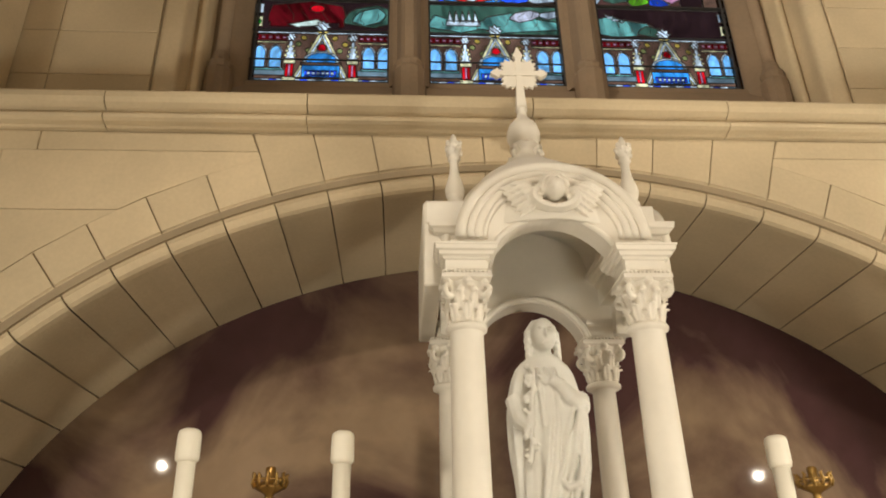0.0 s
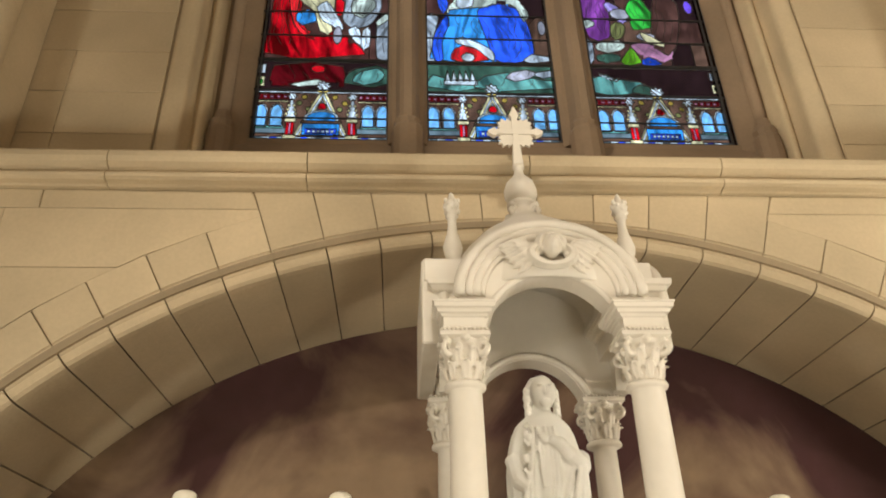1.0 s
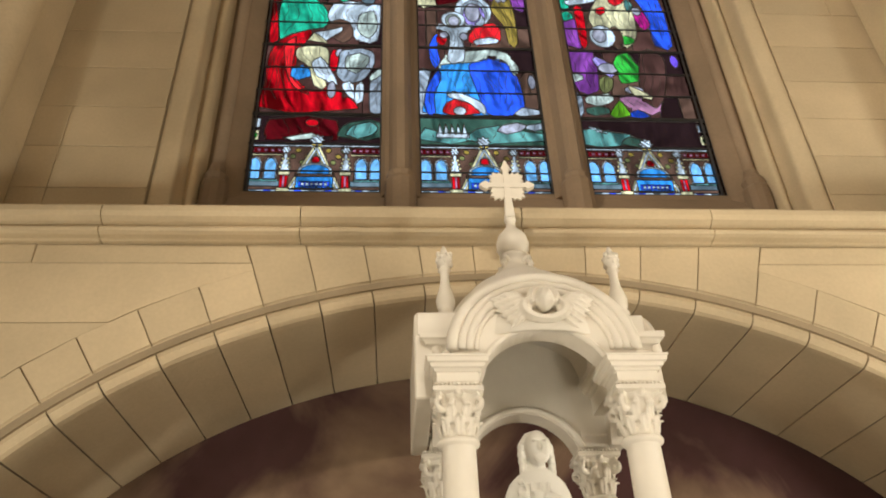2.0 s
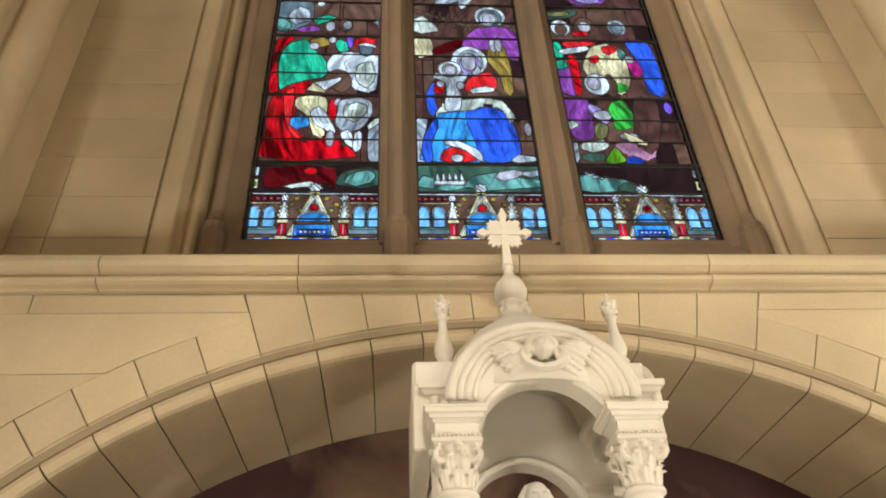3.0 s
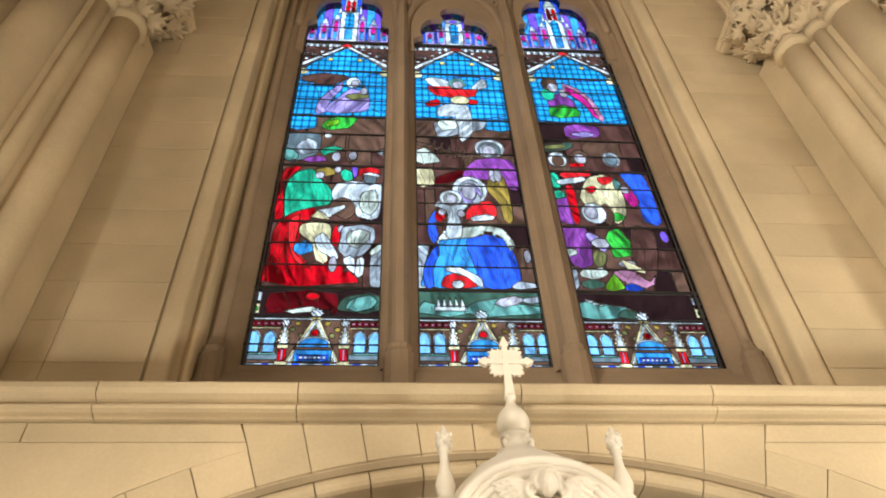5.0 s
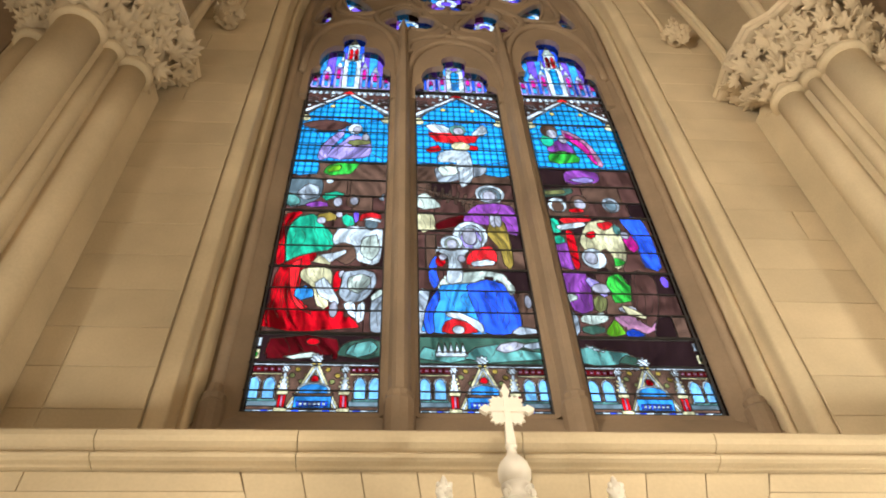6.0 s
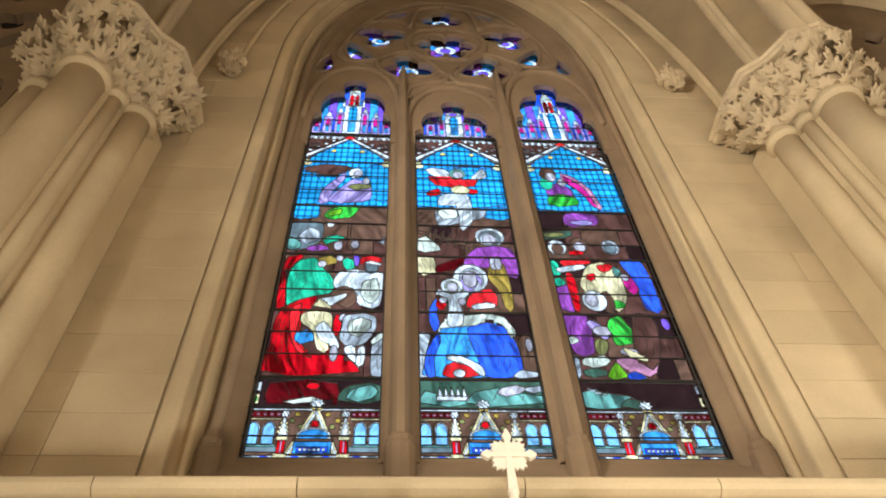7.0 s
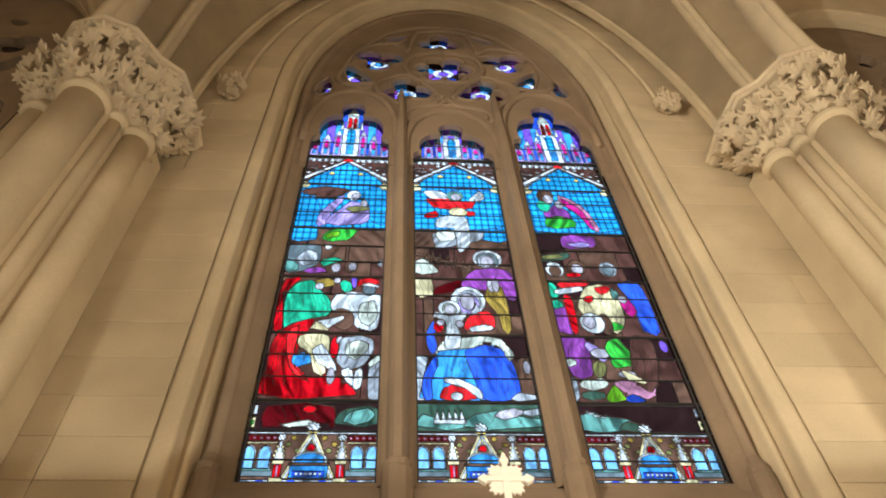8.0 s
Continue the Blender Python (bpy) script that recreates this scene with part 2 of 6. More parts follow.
# ---- window jambs: a moulded frame in three orders ----
window = thing("window_1", "tall pointed stone window with three stained glass lights", "window", kind="structure")
ORDERS = (
    ("outer_moulding", STONE, [(2.00, WALL_Y + 0.03), (1.990, WALL_Y + 0.028), (1.982, WALL_Y - 0.004), (1.965, WALL_Y - 0.012), (1.925, WALL_Y - 0.006), (1.905, WALL_Y + 0.004), (1.88, WALL_Y + 0.006), (1.866, WALL_Y + 0.02),
                               (1.868, WALL_Y + 0.06), (1.872, WALL_Y + 0.10), (1.868, WALL_Y + 0.14), (1.858, WALL_Y + 0.175)]),
    ("middle_moulding", STONE, [(1.858, WALL_Y + 0.175), (1.840, WALL_Y + 0.175), (1.836, WALL_Y + 0.150), (1.822, WALL_Y + 0.146), (1.805, WALL_Y + 0.152), (1.796, WALL_Y + 0.165), (1.794, WALL_Y + 0.20), (1.788, WALL_Y + 0.25), (1.775, WALL_Y + 0.275)]),
    ("inner_moulding", SHADED_BROWN, [(1.775, WALL_Y + 0.275), (1.750, WALL_Y + 0.275), (1.742, WALL_Y + 0.235), (1.70, WALL_Y + 0.245), (1.672, WALL_Y + 0.235), (1.64, WALL_Y + 0.25), (1.60, WALL_Y + 0.27), (1.555, WALL_Y + 0.29), (1.535, WALL_Y + 0.33), (1.53, WALL_Y + 0.38)]),
)
for nm, mat, prof in ORDERS:
    bm = bmesh.new()
    loft(bm, [[(x, y, z) for x, z in window_path(hw, 3.9)] for hw, y in prof], False)
    bmesh.ops.recalc_face_normals(bm, faces=bm.faces)
    part(nm, bm, mat, window, smooth=True)
bm = bmesh.new()
loft(bm, [[(x, y, z) for y, z in ((3.36, 3.99), (3.36, 4.12), (3.44, 4.16), (3.69, 4.565), (3.69, 4.60), (3.80, 4.60), (3.80, 3.99))] for x in (-1.9, 1.9)], True, True)
finish(bm)
part("window_sill", bm, SHADED_BROWN, window, "sloping stone sill, coloured brown as in shade")

# ---- mullions and tracery ----
LIGHTS = ((-1.53, -0.695, 8.86, 0.95), (-0.445, 0.405, 8.60, 0.75), (0.655, 1.51, 8.93, 0.96))
PLATE = GLASS_Y - 0.065


def head_outline(x0, x1, spring, rise, z0=4.6, grow=0.0):
    """A light with a cusped head."""
    half, mid, k = (x1 - x0) / 2 + grow, (x0 + x1) / 2, rise / 0.93
    side = [(1.0, 0), (0.99, 0.06), (0.94, 0.11), (0.86, 0.135), (0.78, 0.14), (0.83, 0.21), (0.84, 0.32), (0.80, 0.43), (0.70, 0.54), (0.56, 0.605), (0.40, 0.625), (0.27, 0.63), (0.315, 0.70), (0.325, 0.78), (0.27, 0.87), (0.15, 0.915)]
    pts = [(mid + half, z0)] + [(mid + half * u, spring + v * k) for u, v in side] + [(mid, spring + rise)]
    pts += [(mid - half * u, spring + v * k) for u, v in reversed(side)] + [(mid - half, z0)]
    return pts


def foil(cx, cz, r, n, turn=0.0, sx=1.0, sz=1.0, lobe=0.62):
    """A ring of n round lobes."""
    pts = []
    for k in range(n):
        a = turn + 2 * math.pi * k / n
        lx, lz = (1 - lobe) * r * math.cos(a), (1 - lobe) * r * math.sin(a)
        span = math.pi / 2 + math.pi / n * 0.55
        for j in range(9):
            b = a - span + 2 * span * j / 8
            pts.append((cx + sx * (lx + lobe * r * math.cos(b) * 0.9), cz + sz * (lz + lobe * r * math.sin(b) * 0.9)))
    return pts


def dagger(cx, cz, length, width, ang):
    pts = []
    for j in range(16):
        s = 2 * math.pi * j / 16
        u, w = length * math.cos(s), width * math.sin(s) * (1 - 0.45 * math.cos(s))
        pts.append((cx + u * math.cos(ang) - w * math.sin(ang), cz + u * math.sin(ang) + w * math.cos(ang)))
    return pts


OPEN = [foil(-0.03, 10.75, 0.37, 6, 0.0, 1.0, 1.05, 0.40), foil(-0.50, 10.06, 0.33, 3, math.pi / 2 + 0.15, 1, 1.05, 0.52), foil(0.403, 10.09, 0.33, 3, math.pi / 2 - 0.15, 1, 1.05, 0.52),
        foil(-0.855, 10.98, 0.34, 3, -math.pi / 2 - 0.2, 1, 1, 0.52), foil(0.765, 11.05, 0.34, 3, -math.pi / 2 + 0.2, 1, 1, 0.52), foil(-0.055, 11.67, 0.31, 3, math.pi / 2, 1, 1, 0.52),
        dagger(-1.125, 10.44, 0.34, 0.12, 1.98), dagger(0.99, 10.43, 0.34, 0.12, 1.16), dagger(-1.47, 10.10, 0.24, 0.085, 1.45), dagger(1.37, 10.24, 0.24, 0.085, 1.69),
        dagger(-0.63, 11.76, 0.17, 0.085, 0.7), dagger(0.515, 11.81, 0.17, 0.085, 2.44), dagger(-0.05, 9.74, 0.065, 0.085, math.pi / 2), dagger(-0.53, 9.29, 0.055, 0.045, math.pi / 2), dagger(0.447, 9.33, 0.055, 0.045, math.pi / 2)]
OPEN = [[(x * 1.015, z + 0.17) for x, z in loop] for loop in OPEN]
bm = bmesh.new()
rim = [(x, z) for x, z in window_path(1.60, 8.4)][0:1] + [p for p in window_path(1.60, 8.4)[2:-2]] + [(1.60, 8.4)]
heads = []
for x0, x1, s, r in LIGHTS:
    heads.append(head_outline(x0, x1, s, r, 8.4)[1:-1])
outer = [rim[0]]
for hd in heads:
    row = list(reversed(hd))
    outer += [(row[0][0], 8.4)] + row + [(row[-1][0], 8.4)]
outer += [rim[-1]] + list(reversed(rim[1:-1]))
holed(bm, outer, OPEN, PLATE, GLASS_Y + 0.07)
part("tracery", bm, SHADED_BROWN, window, "stone tracery with cusped openings, coloured brown as in shade")
# raised ribs on the tracery
for k, loop in enumerate(OPEN):
    bm = bmesh.new()
    cx, cz = sum(p[0] for p in loop) / len(loop), sum(p[1] for p in loop) / len(loop)
    tube(bm, [(cx + (x - cx) * 1.16, PLATE + 0.002, cz + (z - cz) * 1.16) for x, z in loop], 0.024, 6, True)
    part("tracery_rib", bm, SHADED_BROWN, window, smooth=True)
for x0, x1, s, r in LIGHTS:
    bm = bmesh.new()
    mid, half = (x0 + x1) / 2, (x1 - x0) / 2 + 0.085
    tube(bm, [(mid - half * math.cos(math.pi * i / 20), PLATE - 0.005, s + (r + 0.32) * math.sin(math.pi * i / 20) ** 0.75) for i in range(21)], 0.042, 8)
    part("light_arch", bm, SHADED_BROWN, window, smooth=True)
# larger curved bars that tie the openings together
for sx in (-1, 1):
    for order, pts in enumerate(([(0.50, 9.25), (0.47, 9.48), (0.28, 9.62), (0.10, 9.66), (-0.04, 9.90)], [(0.50, 9.25), (0.58, 9.62), (0.83, 9.95), (0.84, 10.25), (0.52, 10.50), (0.30, 10.30), (0.06, 9.86)],
                [(0.84, 10.20), (1.18, 10.15), (1.34, 10.30), (1.28, 10.72), (1.10, 11.30), (0.72, 11.52), (0.46, 11.30)], [(0.0, 10.30), (0.34, 10.34), (0.50, 10.75), (0.38, 11.15), (0.0, 11.28)],
                [(1.10, 11.30), (0.78, 11.85), (0.40, 12.16), (0.0, 12.22)], [(0.46, 11.30), (0.40, 11.75), (0.30, 12.0), (0.0, 12.10)])):
        fine = []
        for i in range(len(pts) - 1):
            p0, p1, p2, p3 = pts[max(i - 1, 0)], pts[i], pts[i + 1], pts[min(i + 2, len(pts) - 1)]
            for k in range(6):
                t = k / 6
                fine.append(tuple(0.5 * (2 * p1[c] + (p2[c] - p0[c]) * t + (2 * p0[c] - 5 * p1[c] + 4 * p2[c] - p3[c]) * t * t + (3 * p1[c] - p0[c] - 3 * p2[c] + p3[c]) * t ** 3) for c in (0, 1)))
        fine.append(pts[-1])
        bm = bmesh.new()
        tube(bm, [(sx * x - 0.02, PLATE - 0.002 - 0.004 * order, z + 0.17) for x, z in fine], 0.036, 8)
        part("tracery_bar", bm, SHADED_BROWN, window, smooth=True)
MULL = [(-0.125, 0.07), (-0.125, -0.02), (-0.10, -0.05), (-0.075, -0.055), (-0.065, -0.09), (-0.05, -0.145), (-0.025, -0.175), (0.025, -0.175), (0.05, -0.145), (0.065, -0.09), (0.075, -0.055), (0.10, -0.05), (0.125, -0.02), (0.125, 0.07)]
for mx in (-0.57, 0.53):
    bm = bmesh.new()
    loft(bm, [[(mx + u, GLASS_Y + v, z) for u, v in MULL] for z in (4.56, 6.2, 7.7, 9.0)] + [[(mx + u * 0.6, GLASS_Y - 0.03 + v * 0.7, 9.75) for u, v in MULL], [(mx + u * 0.35, GLASS_Y - 0.05 + v * 0.5, 10.1) for u, v in MULL]], True, True)
    finish(bm)
    mull = part("mullion", bm, SHADED_BROWN, window, "moulded stone mullion, coloured brown as in shade")
    bm = bmesh.new()
    loft(bm, [[(mx - 0.105, y, z), (mx + 0.105, y, z), (mx + 0.04, y, z + 1.0), (mx - 0.04, y, z + 1.0)] for y, z in ((PLATE - 0.003, 9.0), (GLASS_Y + 0.06, 9.0))], True, True)
    finish(bm)
    part("mullion_head", bm, SHADED_BROWN, mull)
    bm = bmesh.new()
    lathe(bm, [(0.10, 4.16), (0.10, 4.60), (0.085, 4.63), (0.09, 4.66), (0.07, 4.69), (0.055, 4.74)], mx, GLASS_Y - 0.10, 12)
    part("mullion_base", bm, SHADED_BROWN, mull, smooth=False)
bm = bmesh.new()
tube(bm, [(x, WALL_Y + 0.255, z) for x, z in window_path(1.70, 4.6)], 0.045, 10)
part("jamb_shaft", bm, SHADED_BROWN, window, smooth=True)
for sx in (-1, 1):
    bm = bmesh.new()
    lathe(bm, [(0.085, 4.2), (0.085, 4.60), (0.07, 4.62), (0.078, 4.66), (0.055, 4.70), (0.046, 4.75)], sx * 1.70, WALL_Y + 0.24, 12)
    part("jamb_base", bm, SHADED_BROWN, window)

# ---- sky seen through the glass ----
bm = bmesh.new()
slab(bm, [(-9, 1.0), (9, 1.0), (9, 40.0), (-9, 40.0)], 9.0, 9.02)
m = bpy.data.materials.new("daylight_sky")
m.use_nodes = True
m.node_tree.nodes.clear()
em = m.node_tree.nodes.new("ShaderNodeEmission")
em.inputs[0].default_value, em.inputs[1].default_value = (0.84, 0.93, 1.0, 1), 2.0
out = m.node_tree.nodes.new("ShaderNodeOutputMaterial")
m.node_tree.links.new(em.outputs[0], out.inputs[0])
tagged(part("backdrop", bm, m), "bright overcast sky outside the window", "sky", kind="structure")

# ---- dark windows of the neighbouring bays ----
for k, sx in enumerate((-1, 1)):
    bay = thing("window_%d" % (k + 2), "tall unlit pointed window with dark glass in tracery coloured as in shade", "window", kind="structure")
    bm = bmesh.new()
    slab(bm, [(sx * BAY + x, z) for x, z in window_path(1.60, 4.6)], GLASS_Y + 0.08, GLASS_Y + 0.10)
    part("pane", bm, DARK, bay)
    for nm, mat, prof in ORDERS:
        bm = bmesh.new()
        loft(bm, [[(sx * BAY + x, y, z) for x, z in window_path(hw, 4.55)] for hw, y in prof], False)
        bmesh.ops.recalc_face_normals(bm, faces=bm.faces)
        part(nm, bm, mat, bay, smooth=True)
    bm = bmesh.new()
    holed(bm, [(sx * BAY + x, z) for x, z in outer], [[(sx * BAY + x, z) for x, z in loop] for loop in OPEN], PLATE, GLASS_Y + 0.07)
    part("tracery", bm, SHADED_BROWN, bay)

# ---- ashlar facing of the upper wall ----


def block(bm, outline, y0, y1, gap=0.004, bev=0.006):
    """A dressed stone with the outline (x, z), its front edge rounded off."""
    cx, cz = sum(p[0] for p in outline) / len(outline), sum(p[1] for p in outline) / len(outline)

    def shrink(g):
        out = []
        for x, z in outline:
            d = Vector((cx - x, cz - z))
            out.append((x + g * (1 if d.x > 0 else -1), z + g * (1 if d.y > 0 else -1)))
        return out
    a, b = shrink(gap), shrink(gap + bev)
    loft(bm, [[(x, y1, z) for x, z in a], [(x, y0 + bev * 0.6, z) for x, z in a], [(x, y0, z) for x, z in b]], True, False)
    bm.faces.new(list(bm.verts)[-len(outline):])
    bmesh.ops.recalc_face_normals(bm, faces=bm.faces)


def window_half(z, h=2.0):
    if z <= SPRING:
        return h
    b = HEAD_B + (h - HEAD_A) * 0.4
    s = (z - SPRING) / b
    return h * math.sqrt(1 - s * s) if s < 1 else 0.0


courses = [3.95, 4.395, 4.70, 5.015, 5.35, 5.69, 6.03, 6.39]
while courses[-1] < 15.6:
    courses.append(courses[-1] + 0.345)
rng = random.Random(4)
for ci, (z0, z1) in enumerate(zip(courses, courses[1:])):
    for sx in (-1, 1):
        inner0, inner1 = window_half(z0), window_half(z1)
        start = max(inner0, inner1)
        if start < 0.05:
            start = inner0 = inner1 = 0.0
        x = start
        first = True
        end = 4.28
        while x < end - 0.01:
            w = rng.uniform(1.0, 1.7)
            if first:
                w = rng.choice((0.55, 0.95, 1.5, 1.5))
            x2 = end if x + w > end - 0.3 else x + w
            lo0, lo1 = (inner0, inner1) if first else (x, x)
            out = [(sx * lo0, z0), (sx * x2, z0), (sx * x2, z1), (sx * lo1, z1)]
            if sx < 0:
                out = out[::-1]
            bm = bmesh.new()
            block(bm, out, WALL_Y, WALL_Y + 0.05, 0.0018, 0.004)
            part("ashlar_stone", bm, STONE, wall_north)
            x, first = x2, False
for sx in (-1, 1):
    bm = bmesh.new()
    holed(bm, [(sx * 4.285, 3.9), (sx * SIDE, 3.9), (sx * SIDE, TOP), (sx * 4.285, TOP)], [side_holes[0 if sx < 0 else 1]], WALL_Y + 0.002, WALL_Y + 0.011)
    part("plain_facing", bm, STONE, wall_north)

# ---- voussoirs of the niche's arch ----


def arch_point(x, off, dz=0.0):
    """A place on the soffit at x, moved out along the arch's normal."""
    s = 1e-3
    dzdx = (arch_z(min(x + s, ARCH_X + 2.715)) - arch_z(max(x - s, ARCH_X - 2.715))) / (2 * s)
    nrm = Vector((-dzdx, 1)).normalized()
    return Vector((x, arch_z(x))) + nrm * off


joints = [-2.77, -2.73, -2.66, -2.57, -2.46, -2.32, -2.16, -1.985, -1.81, -1.60, -1.375, -1.16, -0.935, -0.70, -0.465, -0.225, 0.03,
          0.285, 0.535, 0.79, 1.045, 1.285, 1.52, 1.73, 1.92, 2.09, 2.24, 2.37, 2.48, 2.57, 2.63, 2.65]
RING = 0.30
# the arch's edge: a hollow, then a rounded lip, then the soffit
EDGE = ((0.112, 0.0), (0.108, 0.008), (0.096, 0.018), (0.080, 0.026), (0.064, 0.028), (0.052, 0.024), (0.046, 0.018), (0.030, 0.022), (0.014, 0.030), (0.003, 0.046), (0.0, 0.075), (0.0, NICHE_Y - ARCH_Y - 0.004))
for j0, j1 in zip(joints, joints[1:]):
    xs = [j0 + (j1 - j0) * k / 4 for k in range(5)]

    def top(x):
        p, q = arch_point(x, 0.05), arch_point(x, RING)
        mid = (j0 + j1) / 2
        lim = 3.718
        if -1.16 < mid < 1.045:
            t = (lim - p.y) / max(1e-4, (q - p).y)
            return p + (q - p) * t
        return q if q.y < lim else p + (q - p) * ((lim - p.y) / (q - p).y)
    g = 0.0027
    rows = []
    for k, x in enumerate(xs):
        x = x + (g if k == 0 else -g if k == 4 else 0)
        t = top(x)
        if k in (1, 2, 3):
            t = top(xs[0] + g).lerp(top(xs[4] - g), k / 4)
        row = [(t.x, ARCH_Y + 0.05, t.y), (t.x, ARCH_Y, t.y)]
        for off, y in EDGE:
            p = arch_point(x, off)
            row.append((p.x, ARCH_Y + y, p.y))
        p = arch_point(x, 0.05)
        rows.append(row + [(p.x, NICHE_Y - 0.004, p.y)])
    bm = bmesh.new()
    loft(bm, rows, True, True)
    bmesh.ops.recalc_face_normals(bm, faces=bm.faces)
    part("voussoir", bm, STONE, wall_lower)

# ashlar beside the arch, below the cornice
low = [0.0, 0.5, 1.0, 1.5, 1.95, 2.30, 2.65, 3.0, 3.31, 3.615, 3.719]


def ring_back(sx):
    """The back of the arch's ring on one side, from the springing up, as corners (x, z)."""
    side = [j for j in joints if (j <= -1.159 if sx < 0 else j >= 1.044)]
    side.sort(key=lambda j: -abs(j))
    pts = [arch_point(j, RING + 0.003) for j in side]
    pts = [(abs(p.x), p.y) for p in pts]
    pts = [(3.08 if sx < 0 else 2.96, 0.0)] + [p for p in pts if p[1] > 1.9]
    top_joint = side[-1]
    p, q = arch_point(top_joint, 0.05), arch_point(top_joint, RING)
    end = p + (q - p) * ((3.719 - p.y) / (q - p).y)
    return pts + [(abs(end.x) + 0.003, 3.72)]


for sx in (-1, 1):
    back = ring_back(sx)

    def at_height(z):
        for (xa, za), (xb, zb) in zip(back, back[1:]):
            if za <= z <= zb:
                return xa + (xb - xa) * (z - za) / (zb - za)
        return back[-1][0]
    for ci, (z0, z1) in enumerate(zip(low, low[1:])):
        x0, x1 = at_height(z0), at_height(z1)
        between = [p for p in back if z0 + 1e-4 < p[1] < z1 - 1e-4]
        far = max(x0, x1) + (0.55, 0.95)[ci % 2]
        stones = [[(x0, z0), (far, z0), (far, z1), (x1, z1)] + between[::-1]]
        x = far
        while x < SIDE - 0.01:
            x2 = SIDE if x + 1.1 > SIDE - 0.4 else x + 1.1
            stones.append([(x, z0), (x2, z0), (x2, z1), (x, z1)])
            x = x2
        for outline in stones:
            outline = [(sx * x, z) for x, z in outline]
            bm = bmesh.new()
            if len(outline) > 4:
                mid = [(x, z) for x, z in outline]
                slab(bm, mid, ARCH_Y, ARCH_Y + 0.05)
                for v in bm.verts:
                    v.co.z += 0.002 if v.co.z < (z0 + z1) / 2 else -0.002
                bmesh.ops.recalc_face_normals(bm, faces=bm.faces)
            else:
                block(bm, outline, ARCH_Y, ARCH_Y + 0.05, 0.0025, 0.004)
            part("ashlar_stone", bm, STONE, wall_lower)

# ---- piers with carved capitals ----
CARVED = material("carved_limestone", (0.58, 0.47, 0.32), 0.85, 0.10, 5.0, 60, 0.2, island=0.02)
NECK, CAPTOP = 7.45, 8.13
SHAFTS = ((2.82, 3.00, 0.120), (2.945, 2.80, 0.060), (3.16, 2.64, 0.175), (3.55, 2.78, 0.105))


def leaf(bm, at, outward, size, rng):
    """A curled leaf of five lobes, carved in stone."""
    out = Vector((outward[0], outward[1], 0)).normalized()
    side = Vector((-out.y, out.x, 0))
    spin = Matrix.Rotation(rng.uniform(-0.9, 0.9), 3, out)
    tip = (Vector((0, 0, 1)) * rng.uniform(0.2, 0.9) + out * rng.uniform(0.5, 1.0)).normalized()
    tip = spin @ tip
    side = spin @ side
    nrm = tip.cross(side).normalized()
    turn = Matrix((side, nrm, tip)).transposed()
    for ang, ln in ((0, 1.0), (0.5, 0.95), (-0.5, 0.95), (1.0, 0.8), (-1.0, 0.8), (1.6, 0.55), (-1.6, 0.55)):
        d = side * math.sin(ang) + tip * math.cos(ang) - out * 0.15 * abs(ang)
        d.normalize()
        s2 = nrm.cross(d).normalized()
        n2 = d.cross(s2)
        t2 = Matrix((s2, n2, d)).transposed()
        blob(bm, Vector(at) + d * size * 0.5 * ln, size * 0.55 * ln, 0.30, 0.24, 1.0, 1, 0.0, t2)


